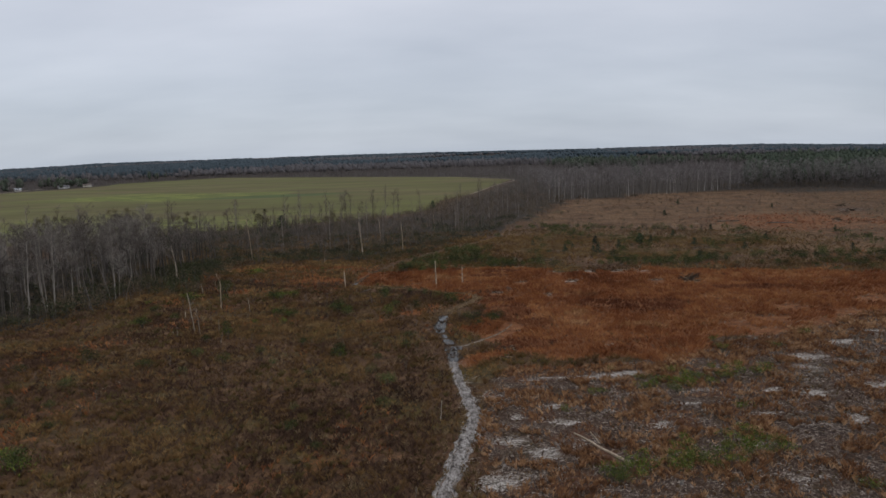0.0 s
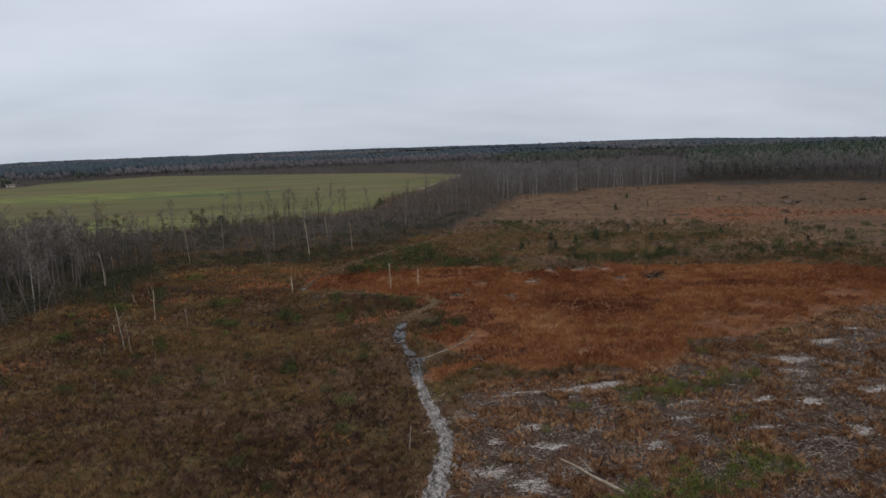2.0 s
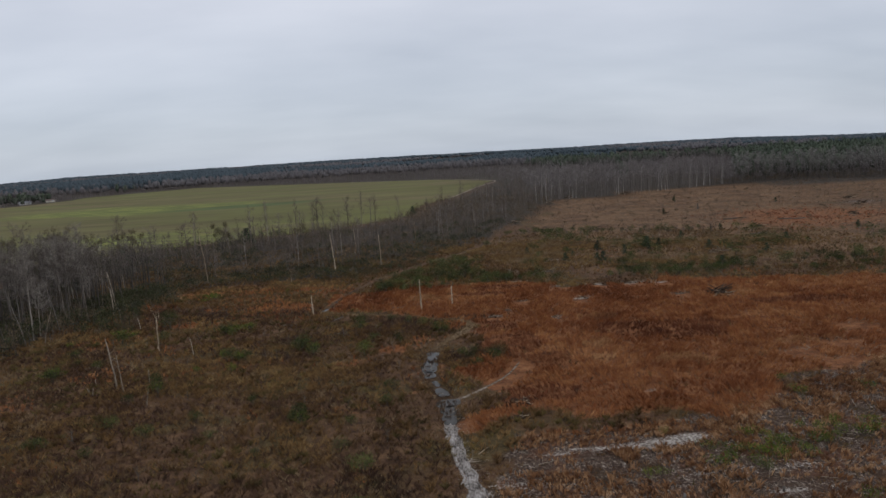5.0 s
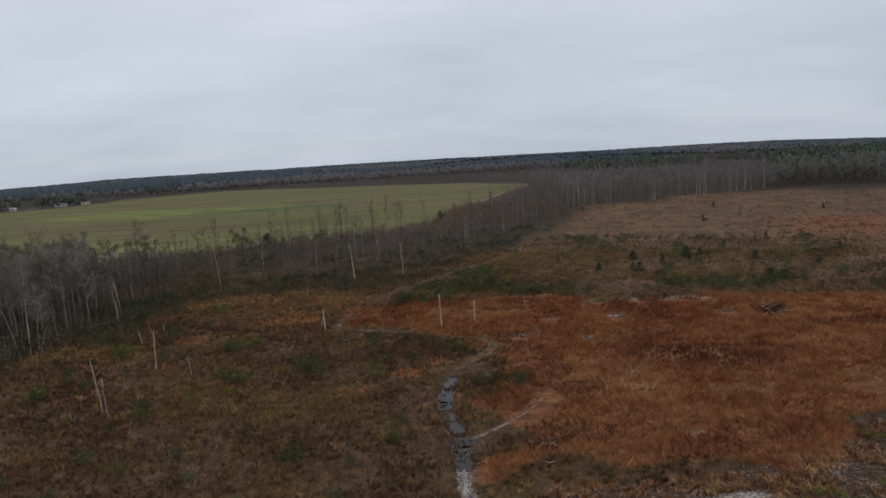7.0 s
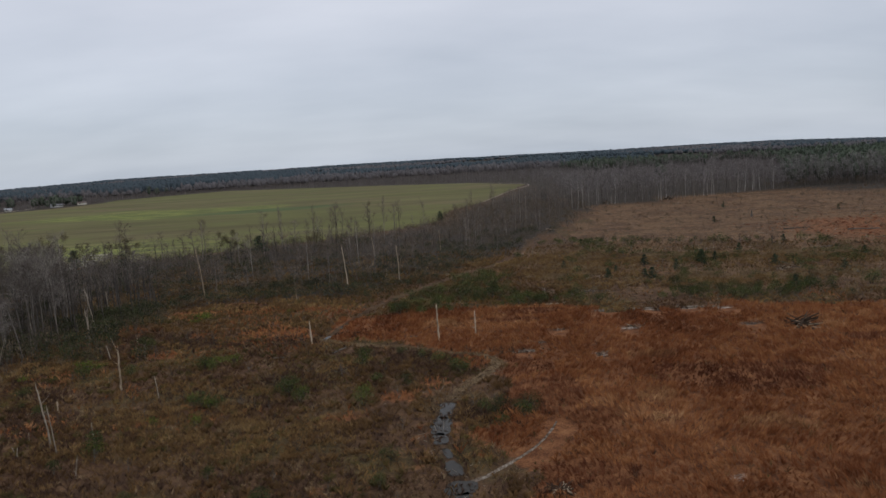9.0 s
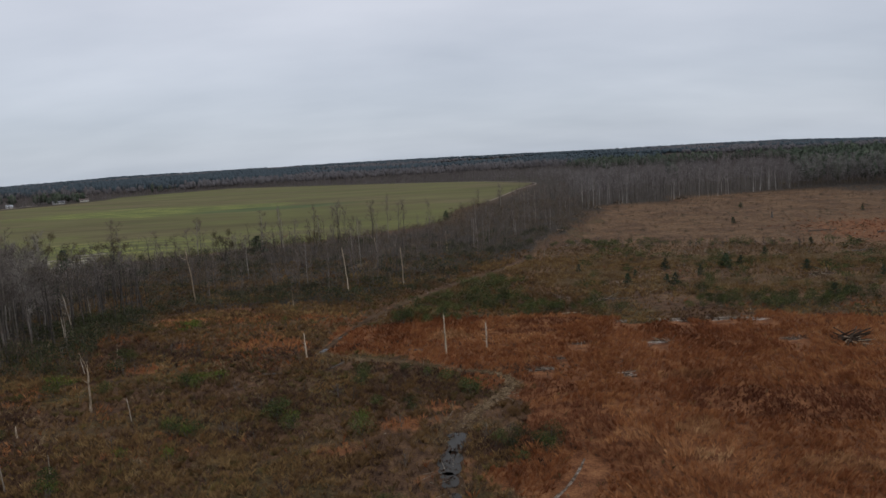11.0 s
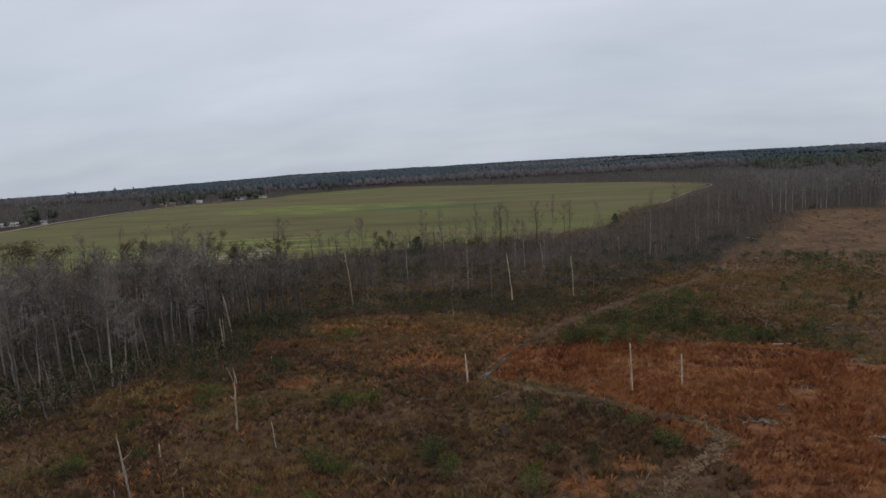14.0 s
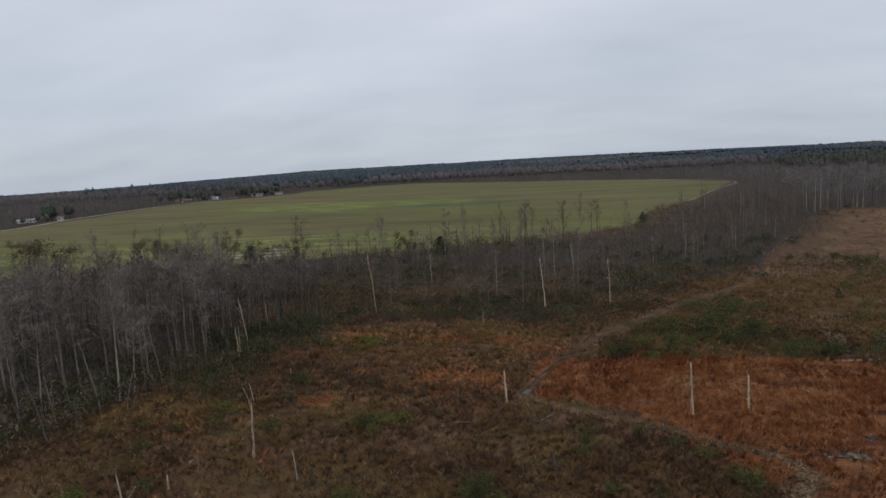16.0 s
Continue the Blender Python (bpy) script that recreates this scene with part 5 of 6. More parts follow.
# ---------------------------------------------------------------- far country
HOUSES = [(-431, 485, 12.5, 4.0, 2.1, 0.6), (-414, 498, 3.6, 3.4, 1.8, 1.2), (-470, 722, 19, 7.0, 2.2, 1.4), (-456, 762, 6, 5.0, 2.2, 1.2), (-430, 806, 11, 6.0, 2.2, 1.4), (-419, 838, 9, 5.0, 2.1, 1.2)]


def far_crown(seed, wide, tall, sprigs, peak, base):
    """A distant crown: a lumpy, uneven mass on a stem, with ragged sprigs standing out of it."""
    rng = random.Random(seed)
    bm = bmesh.new()
    bmesh.ops.create_icosphere(bm, subdivisions=1, radius=1)
    w = Wood()
    for v in bm.verts:
        c = v.co * rng.uniform(0.62, 1.3)
        t = (c.z + 1) / 2
        r = wide * 0.5 * (1 - peak * max(0, t))
        w.v.append(Vector((c.x * r, c.y * r, tall * (base + (0.93 - base) * t))))
    for f in bm.faces:
        w.f.append(tuple(v.index for v in f.verts))
        w.s.append(1)
    bm.free()
    for _ in range(sprigs):
        t, a = rng.uniform(0.3, 1.0), rng.uniform(0, 6.28)
        r = wide * 0.5 * (1.1 - peak * t)
        p = Vector((math.cos(a) * r * 0.6, math.sin(a) * r * 0.6, tall * (base + (0.95 - base) * t)))
        w.blade(p, p + Vector((math.cos(a) * r * 0.75, math.sin(a) * r * 0.75, tall * rng.uniform(-0.04, 0.12))), wide * 0.17, 1, rng)
    if sprigs > 10:
        w.limb([Vector((0, 0, 0)), Vector((0, 0, tall * 0.6))], [0.22, 0.15], 3, 0, cap=False)
    return w.arrays()


def far_country():
    rng = np.random.default_rng(31)
    xs, ys, gaps = [], [], []
    d = 430.0
    while d < 4550:
        gap = max(5.2, d * 0.0062)
        x = np.arange(-1.06 * d, 1.06 * d, gap)
        xs.append(x + rng.uniform(-0.45, 0.45, len(x)) * gap)
        ys.append(d + rng.uniform(-0.5, 0.5, len(x)) * max(7.0, d * 0.03))
        gaps.append(np.full(len(x), gap))
        d += max(7.0, d * 0.027)
    x, y, gap = np.concatenate(xs), np.concatenate(ys), np.concatenate(gaps)
    keep = ~(inside(x, y, FIELD_EDGE) | inside(x, y, FAR_FIELD) | inside(x, y, FAR_WOOD) | inside(x, y, CUTOVER) | inside(x, y, YOUNG_WOOD) | ((x < -60) & (y < 470) & (x > -480)) | ((x > 170) & (y < 446)))
    keep &= ~((x < -300) & (y < 1040) & (off_line(x, y, FIELD_EDGE[10:20]) < 10 + 14 * wavy(x, y, 40, 161)))
    for hx, hy, *_ in HOUSES:
        keep &= np.hypot(x - hx + 5, y - hy + 5) > 12
    keep &= ~((wavy(x, y * 0.6, 420, 163) > 0.68) & (np.hypot(x, y) > 1100))
    x, y, gap = x[keep], y[keep], gap[keep]
    keep = ~((x < 150) & (x > -60) & (y < 760))
    x, y, gap = x[keep], y[keep], gap[keep]
    pine = 0.5 + 1.35 * (wavy(x, y * 0.55, 300, 151, 4) - 0.5) + np.where((x > 175) & (y < 900), np.where(x > 0.43 * y, 0.2, -0.12), np.where((x < -250) & (y < 1000), -0.42, 0.0)) + np.where(np.hypot(x, y) > 1900, 0.05, np.where(x < 0.25 * y, -0.07, 0.0))
    rows = np.stack([rng.integers(0, 8, len(x)), x, y, height(x, y), rng.uniform(0, 6.28, len(x)), np.maximum(1, gap / 6.0) * rng.uniform(0.75, 1.5, len(x)),
                     np.where(np.hypot(x, y) > 1700, rng.uniform(0.90, 1.04, len(x)), rng.uniform(0.62, 1.1, len(x)) * np.where(rng.random(len(x)) < 0.08, 1.15, 1))], 1)
    extra = [(rng.integers(0, 8), hx + dx, hy + dy, 0.0, rng.uniform(0, 6.28), rng.uniform(1.0, 1.9), rng.uniform(0.6, 1.05))
             for hx, hy, *_ in HOUSES[1:] for dx, dy in rng.uniform((-34, 2), (-8, 34), (7, 2))]
    extra += [(rng.integers(0, 8), hx + dx, hy + dy, 0.0, rng.uniform(0, 6.28), rng.uniform(0.6, 1.0), rng.uniform(0.28, 0.5)) for hx, hy, *_ in HOUSES for dx, dy in rng.uniform((-12, -13), (9, -9), (2, 2))]
    # the thick, low-branched margin of the woods round the field
    ex, ey = rng.uniform(-520, 90, 16000), rng.uniform(420, 1090, 16000)
    d = off_line(ex, ey, FIELD_EDGE[11:] + FIELD_EDGE[:1])
    ok = ~inside(ex, ey, FIELD_EDGE) & (d > 9 + 8 * wavy(ex, ey, 40, 165)) & (d < 34) & ~inside(ex, ey, FAR_WOOD) & (ex < 60)
    for hx, hy, *_ in HOUSES:
        ok &= np.hypot(ex - hx, ey - hy) > 14
    edge = [(rng.integers(0, 8), a, b, 0.0, rng.uniform(0, 6.28), rng.uniform(0.8, 1.3), rng.uniform(0.3, 0.85)) for a, b in zip(ex[ok][:800], ey[ok][:800])]
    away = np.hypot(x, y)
    # woods past 1150 m take the crown colours with haze painted in
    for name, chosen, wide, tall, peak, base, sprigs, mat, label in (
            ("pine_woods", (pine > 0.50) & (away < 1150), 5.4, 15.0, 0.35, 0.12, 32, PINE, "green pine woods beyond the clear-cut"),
            ("far_pine_woods", (pine > 0.50) & (away >= 1150), 7.0, 16.5, 0.45, 0.2, 3, HAZEPINE, "pine woods reaching to the horizon, blue haze painted into their green"),
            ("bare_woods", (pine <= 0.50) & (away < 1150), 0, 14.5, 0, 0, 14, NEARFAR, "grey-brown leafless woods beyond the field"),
            ("far_bare_woods", (pine <= 0.50) & (away >= 1150), 7.0, 14.0, 0.4, 0.1, 4, HAZEWOOD, "distant leafless woods, haze painted into their grey")):
        if wide:
            kinds = [far_crown(500 + k + int(tall * 10), wide, tall, sprigs, peak, base) for k in range(8)]
        else:
            kinds = [bare_tree(540 + k, tall, sprigs, 3, 3, spread=0.24, clear=0.1, n=3, fat=8.8) for k in range(8)]
        more = extra if name == "pine_woods" else edge if name == "bare_woods" else []
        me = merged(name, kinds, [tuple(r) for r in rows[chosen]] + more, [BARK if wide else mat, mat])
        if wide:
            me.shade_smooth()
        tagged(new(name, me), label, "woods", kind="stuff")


far_country()


# ---------------------------------------------------------------- farmsteads beyond the field
WALLS = [plain("white_siding", (0.40, 0.40, 0.375)), plain("brown_brick_wall", (0.20, 0.12, 0.09)), plain("cream_siding", (0.50, 0.47, 0.40))]
ROOFS = [plain("grey_shingles", (0.12, 0.12, 0.125)), plain("brown_shingles", (0.11, 0.08, 0.065)), plain("pale_metal_roof", (0.34, 0.355, 0.37), rough=0.5)]
GLASS = plain("dark_window_glass", (0.03, 0.035, 0.04), rough=0.1, spec=0.6)
TRIM = plain("white_trim", (0.65, 0.65, 0.63))


def house(x, y, long, deep, tall, ridge, wall, roof, turn, label):
    """A farmhouse or trailer: walls, a gabled roof with eaves, windows with panes, and a door."""
    top = tagged(new("house"), label, "house", "farmsteads beyond the field")
    top.matrix_basis = pose(x, y, lies([(x, y)])[0], 0, 0, turn)
    bm = bmesh.new()
    box(bm, -long / 2, -deep / 2, -0.3, long / 2, deep / 2, tall)
    for sx in (-long / 2 + 0.02, long / 2 - 0.02):
        a, b, c = bm.verts.new((sx, -deep / 2, tall)), bm.verts.new((sx, deep / 2, tall)), bm.verts.new((sx, 0, tall + ridge))
        bm.faces.new((a, b, c))
    part("wall", bm, wall, top)
    bm = bmesh.new()
    ov, th = 0.45, 0.14
    for side in (-1, 1):
        e = [(sx, side * (deep / 2 + ov), tall - ov * ridge / (deep / 2)) for sx in (-long / 2 - ov, long / 2 + ov)] + [(sx, 0, tall + ridge) for sx in (long / 2 + ov, -long / 2 - ov)]
        lo, hi = [bm.verts.new(p) for p in e], [bm.verts.new((p[0], p[1], p[2] + th)) for p in e]
        bm.faces.new(lo[::-1])
        bm.faces.new(hi)
        for k in range(4):
            bm.faces.new((lo[k], lo[(k + 1) % 4], hi[(k + 1) % 4], hi[k]))
    bmesh.ops.recalc_face_normals(bm, faces=bm.faces)
    part("roof", bm, roof, top)
    n = max(2, int(long / 3.2))
    for k in range(n):
        cx = -long / 2 + long * (k + 0.5) / n
        bm = bmesh.new()
        if k == n // 2:
            box(bm, cx - 0.48, -deep / 2 - 0.06, 0.2, cx + 0.48, -deep / 2 + 0.01, 2.25)
            part("door", bm, TRIM, top)
        else:
            box(bm, cx - 0.65, -deep / 2 - 0.06, 0.95, cx + 0.65, -deep / 2 + 0.01, 2.2)
            frame_ob = part("window", bm, TRIM, top)
            bm = bmesh.new()
            box(bm, cx - 0.55, -deep / 2 - 0.075, 1.05, cx + 0.55, -deep / 2 - 0.055, 2.1)
            part("pane", bm, GLASS, frame_ob)


for row, wall, roof, turn, label in zip(HOUSES, (0, 0, 1, 0, 0, 2), (2, 0, 1, 2, 0, 1), (48, 30, 40, 45, 42, 30), (
        "long white mobile home with a pale metal roof", "small white gabled outbuilding beside the field", "long brown farmhouse with a brown roof",
        "small white house with a metal roof", "white farmhouse with a grey shingle roof", "cream house with a brown roof under trees")):
    house(*row, WALLS[wall], ROOFS[roof], turn, label)
trail_strip("farm_road", [(-500, 372), (-384, 398), (-412, 513), (-438, 624), (-446, 716), (-452, 800)], 4.5, ROADSAND, "pale sandy farm road along the field's edge", lift=0.32, seed=11, rut=0.03)
trail_strip("field_track", [(-85, 858), (22, 762), (66, 668), (44, 570), (18, 456)], 0.9, ROADSAND, "pale track round the end of the field", lift=0.32, seed=13, rut=0.03)
FURROW = surface("pale_dry_furrow", [(0.24, 0.21, 0.17), (0.36, 0.325, 0.275)], scale=0.2, fine=1.5)
for k, (x, y, long) in enumerate(((-117, 260, 9), (-119, 267, 9), (-121, 274, 9.5), (-123.5, 282, 10), (-126, 290.5, 9), (-131, 270, 4), (-133, 277, 4))):
    trail_strip("bare_furrow", [(x - long / 2, y - 1.2), (x, y), (x + long / 2, y + 1.2)], 2.0, FURROW, "bare pale sandy furrow in the field", lift=0.36, seed=20 + k, rut=0.02)


# ---------------------------------------------------------------- dead standing trunks
def snag(x, y, tall, lean, seed, thick=0.0, material=None, label="", prongs=()):
    """A dead trunk with a broken, splintered top and a few stubs of branches."""
    rng = random.Random(seed)
    top = tagged(new("dead_trunk"), label or "bleached bare dead trunk with a broken top", "dead tree", "dead trunks in the clear-cut")
    top.location = (x, y, lies([(x, y)])[0])
    w = Wood()
    r = thick or 0.085 + 0.012 * tall
    n = 7
    pts = [Vector((lean * (k / n) ** 1.3 + rng.uniform(-1, 1) * 0.007 * tall * (0 < k < n), rng.uniform(-1, 1) * 0.006 * tall * (k > 0), tall * 0.93 * k / n - 0.1 * (k == 0))) for k in range(n + 1)]
    rad = [r * (1.45 if k == 0 else 1.08 - 0.5 * k / n) * rng.uniform(0.82, 1.14) for k in range(n + 1)]
    w.limb(pts, rad, 8)
    for k in range(5):
        a = k * 1.257 + rng.uniform(-0.3, 0.3)
        p = pts[-1] + Vector((math.cos(a), math.sin(a), 0)) * rad[-1] * 0.55
        w.limb([p - Vector((0, 0, 0.1)), p + Vector((0, 0, tall * rng.uniform(0.02, 0.07)))], [rad[-1] * 0.42, 0.01], 3, cap=False)
    v, f, _ = w.arrays()
    part_of("trunk", mesh_of("trunk", v, f, material or DEADWOOD), top)
    for dx, rise in prongs:
        w = Wood()
        w.limb([pts[-1] - Vector((0, 0, 0.15)), pts[-1] + Vector((dx * 0.35, 0.05, rise * 0.4)), pts[-1] + Vector((dx, 0, rise))], [rad[-1] * 0.6, rad[-1] * 0.4, 0.012], 5)
        v, f, _ = w.arrays()
        part_of("prong", mesh_of("prong", v, f, material or DEADWOOD), top)
    for _ in range(rng.randrange(1, 4) if tall > 3 else 1):
        w = Wood()
        k = rng.randrange(2, n)
        a = rng.uniform(0, 6.28)
        size = tall * rng.uniform(0.05, 0.16)
        d = Vector((math.cos(a), math.sin(a), rng.uniform(0.2, 1.0)))
        w.limb([pts[k], pts[k] + d * size * 0.6, pts[k] + d * size + Vector((0, 0, size * 0.3))], [rad[k] * 0.45, rad[k] * 0.3, 0.012], 5)
        v, f, _ = w.arrays()
        part_of("branch_stub", mesh_of("branch_stub", v, f, material or DEADWOOD), top)


SNAGS_EAST = [(-21.2, 147.6, 3.8, -0.1), (-1.9, 146.4, 5.8, -0.05), (3.7, 148.4, 3.9, 0.0),  (-46.2, 122.6, 1.4, 0.0)]
SNAGS_EDGE = [(-64.4, 139.8, 5.6, 1.6), (-51.6, 188.2, 12.0, -1.0), (-23.0, 197.4, 9.2, -0.7), (-11.8, 202.0, 8.4, -0.3), (-15.4, 209, 2.0, 0.0), (-8.2, 206, 2.2, 0.0), (-3.2, 251, 6.2, -0.2), (-21.4, 239, 6.5, -0.6), (-26.7, 195, 1.3, 0.0),
              (-31.7, 185, 2.8, 0.0), (-64.6, 173.5, 6.0, -0.3), (-63.0, 164.5, 8.4, -1.0), (-51.1, 154.7, 1.0, 0.0)]
SNAGS_WOOD = [(-68.6, 136.2, 8.2, -1.6), (-66.2, 130.0, 8.2, -2.4), (-68.4, 133.5, 6.4, -0.9), (-66.6, 138.2, 9.0, -2.0), (-66.8, 149.4, 10.4, -1.8), (-79.7, 189.8, 4.0, 0.0)]
SNAGS_NEAR = [(-35.6, 125.8, 2.9, -0.25), (-42.7, 109.0, 1.3, 0.2), (-44.6, 114.2, 0.9, 0.0), (-49.9, 143.3, 2.7, -0.4), (-60.7, 158.2, 5.8, -0.3), (-61.7, 160.1, 5.4, 0.0), (135.5, 278.4, 4.2, 0.0), (-0.9, 71.1, 2.4, 0.2), (-2.9, 54.7, 0.9, 0.0),
              (-37.4, 113.5, 1.9, 0.0), (21.3, 228.0, 2.6, 0.3), (50.9, 188.7, 1.7, 0.0), (40, 189, 1.4, 0.1), (-34.2, 104, 2.2, 0.4), (-43.5, 110.1, 1.0, -0.3)]
for k, row in enumerate(SNAGS_EAST):
    snag(*row, 600 + k)
snag(-42.1, 129.8, 5.2, 0.15, 607, thick=0.14, label="bleached dead trunk forked into two thin prongs", prongs=((-0.75, 2.1), (0.05, 1.2)))
snag(-40.8, 111.6, 7.1, -0.7, 608, thick=0.105, material=WEATHERED, label="tall weathered dead trunk bent towards the woodland")
snag(-39.3, 110.0, 5.2, -0.4, 609, thick=0.07, material=WEATHERED, label="slim weathered dead trunk beside a taller one")
for k, row in enumerate(SNAGS_EDGE + SNAGS_NEAR):
    near = k >= len(SNAGS_EDGE)
    snag(*row, 620 + k, thick=(0.075 if not near and row[2] > 6 else 0.055) + 0.0045 * row[2], material=WEATHERED if near or row[0] < -55 else None, label="grey weathered dead trunk with a broken top" if near else "")
for k, row in enumerate(SNAGS_WOOD):
    snag(*row, 660 + k, thick=0.085, material=BARK, label="pale leaning trunk at the woodland's edge")
for k in range(9):
    snag(52.5 + 1.9 * k, 223.5 + 0.6 * math.sin(k * 2.1) + 0.25 * k, 0.7 + 0.35 * math.sin(k * 5.3), 0.05, 700 + k, thick=0.11, label="short pale broken stub in scrubby ground")
snag(106.0, 293.2, 2.3, 0.0, 690, 0.35, BARK, "dark charred stump standing in tan grass")


# ---------------------------------------------------------------- shrubs and young pines
def shrubs():
    rng = random.Random(41)
    deep = [as_thing("evergreen_shrub", leafy(700 + k, 2.0, 2.4, 640, 0.125), (BARK, LEAF), ("stem", "foliage"), "dark green evergreen shrub in the clear-cut", "shrub", "evergreen shrubs of the clear-cut") for k in range(6)]
    rows = [(-34.2, 138, 1.9), (2.5, 179.9, 3.4), (-3, 179.7, 2.6), (7.7, 174, 3.2), (-9.2, 165.8, 1.9), (-5.3, 164.8, 1.5), (12.2, 168.7, 2.2), (-53.3, 120, 1.2), (-19.6, 125.5, 2), (-11.8, 134, 2.1), (1.3, 129.6, 2.0),
            (-43.4, 135.3, 1.8), (-27, 120.7, 1.5), (-17.1, 121, 1.8), (-9.9, 119.4, 2.1), (-32.5, 136.2, 1.6), (-5.1, 124.9, 1.0), (7.7, 113.4, 1.6), (16, 167.2, 2.4), (42.2, 167.3, 2.0), (-45.7, 144, 2.0), (-14.9, 95, 2.0)]
    more = [(3.5, 115.5, 1.4), (5.5, 116.5, 1.5), (7, 115.2, 1.3), (4.5, 114.3, 1.2), (8.3, 116.3, 1.4), (0.5, 131, 1.5), (-1.5, 135, 1.4), (-4, 137, 1.3), (-7, 139, 1.2), (-12, 138, 1.8), (-5.8, 126.8, 1.3), (-34.6, 108.4, 2.4), (-28.9, 121, 1.8), (-19.4, 124.2, 2.0), (-51.3, 116.4, 1.8), (-50.1, 136, 1.8), (5, 111.4, 1.2), (63.2, 170.3, 2.2), (-39.7, 61.3, 2.6), (26.1, 77.4, 0.9), (-48, 150.5, 2.2), (-46.6, 149.6, 1.7), (-50.1, 96.2, 2.2), (-41.1, 92.7, 1.5), (14.2, 55.8, 1.5)]
    fill = [(x, y, rng.uniform(0.9, 2.0)) for x, y in spread_points(rng, THICKET, 1.85) if float(wavy(x, y, 7, 177)) > 0.34 and float(off_line(x, y, LONG_TRAIL)) > 2.5]
    band = [(x, y, rng.uniform(0.8, 2.0)) for x, y in spread_points(rng, [(20, 166), (60, 160), (98, 146), (112, 165), (90, 200), (40, 215), (22, 190)], 3.0) if float(wavy(x, y, 12, 171)) > 0.66]
    left = [(x, y, rng.uniform(0.7, 1.7)) for x, y in spread_points(rng, [(-62, 60), (-4, 60), (-6, 140), (-56, 146)], 5.0) if float(wavy(x, y, 16, 173)) > 0.52]
    east = [(x, y, rng.uniform(0.8, 2.0)) for x, y in spread_points(rng, [(58, 166), (80, 152), (96, 141), (122, 134), (134, 148), (118, 166), (92, 174), (62, 174)], 2.3) if float(wavy(x, y, 9, 179)) > 0.43]
    east += [(cx + rng.gauss(0, 2.2), cy + rng.gauss(0, 1.3), rng.uniform(1.0, 1.9)) for cx, cy in ((115.6, 195), (134, 198.5), (86, 206)) for _ in range(6)]
    mid = [(x, y, rng.uniform(0.9, 2.6)) for x, y in spread_points(rng, MIDDLE, 2.9) if float(wavy(x, y, 13, 181)) > 0.67]
    mid += [(x, y, rng.uniform(0.9, 1.9)) for x, y in spread_points(rng, [(24, 247), (50, 239), (82, 225), (84, 231), (52, 247), (28, 254)], 2.5)]
    mid += [(x, y, rng.uniform(1.0, 1.8)) for x, y in spread_points(rng, [(36, 165), (58, 161.5), (66, 168), (44, 174)], 1.6)]
    band += east + mid
    every = [(x, y, rng.uniform(0, 6.28), max(0.5, h / 2) * rng.uniform(0.9, 1.45), h / 2) for x, y, h in rows + more + sorted(fill + band + left, key=lambda q: q[1])]
    planted(deep, every[:290])
    beyond = [(rng.randrange(4), x, y, z, turn, wide, tall) for (x, y, turn, wide, tall), z in zip(every[290:], lies([q[:2] for q in every[290:]]))]
    tagged(new("evergreen_scrub", merged("evergreen_scrub", [leafy(780 + k, 1.9, 2.6, 185, 0.2, 3) for k in range(4)], beyond, [BARK, LEAF])), "dark evergreen scrub scattered over the farther clear-cut", "scrub", kind="stuff")
    scrub = rooted(rng, 4, spread_points(rng, [(60, 250), (110, 236), (210, 215), (250, 380), (180, 418), (100, 382), (72, 372), (50, 315), (40, 280)], 7.0), (0.4, 1.2), (0.25, 0.8))
    tagged(new("cutover_scrub", merged("cutover_scrub", [leafy(790 + k, 1.6, 2.4, 60, 0.3, 3) for k in range(4)], scrub, [BARK, BRUSH])), "low brown scrub dotted over the tan clear-cut", "scrub", kind="stuff")
    mats = [as_thing("green_bush", leafy(720 + k, 0.7, 2.4, 190, 0.12, 4), (BARK, MOSSY), ("stem", "foliage"), "low bright green bush on bare sandy ground", "bush", "green bushes of the clear-cut") for k in range(3)]
    at = [(27, 80.3), (28.6, 81), (30, 81.4), (33, 82), (34.6, 82.4), (37.4, 82.6), (39.2, 83.2), (16.4, 77.7), (17.6, 78.2), (31, 71.5), (15.4, 58.4), (16.6, 57.8), (24, 79.4), (22, 62.4), (37.5, 93.6), (21.1, 59.3), (22.9, 59.0), (25.5, 61.4), (24, 60.4), (27.5, 61.6), (30.5, 62.3), (28.8, 61), (25.8, 78.4), (27.5, 79), (31, 80.8), (33.7, 81.7), (33.8, 53.7), (14.4, 56.8), (13.2, 57.6), (19.5, 58), (-46.3, 168), (-44.8, 170), (-30, 172), (62, 171), (64, 169), (22, 60.5), (24.6, 58.6), (29.4, 62.6), (26.6, 60), (8.1, 115.3), (16.2, 56.6), (12.4, 72), (20.5, 86), (36, 83.5), (45, 94), (38, 98), (52, 100), (-46, 173), (-48, 172.4), (-33, 139.7), (-31.6, 140.4)]
    for gap, area in ((1.25, [(20.5, 64), (27.6, 65.2), (34.5, 64.6), (31.9, 60.8), (24.3, 57.8), (19.2, 57.7)]), (1.5, [(21.3, 81.1), (28.3, 84.3), (40.5, 86.1), (39.8, 82), (28.8, 78.8), (21.1, 78.2)]), (1.0, [(13.4, 58.2), (17.5, 60.9), (17.6, 58.3), (16.1, 56.6), (13.1, 56.8)])):
        at += [q for q in spread_points(rng, area, gap) if float(wavy(*q, 3.0, 183)) > 0.41]
    planted(mats, [(x, y, rng.uniform(0, 6.28), rng.uniform(0.5, 1.1), rng.uniform(0.9, 1.6)) for x, y in at])
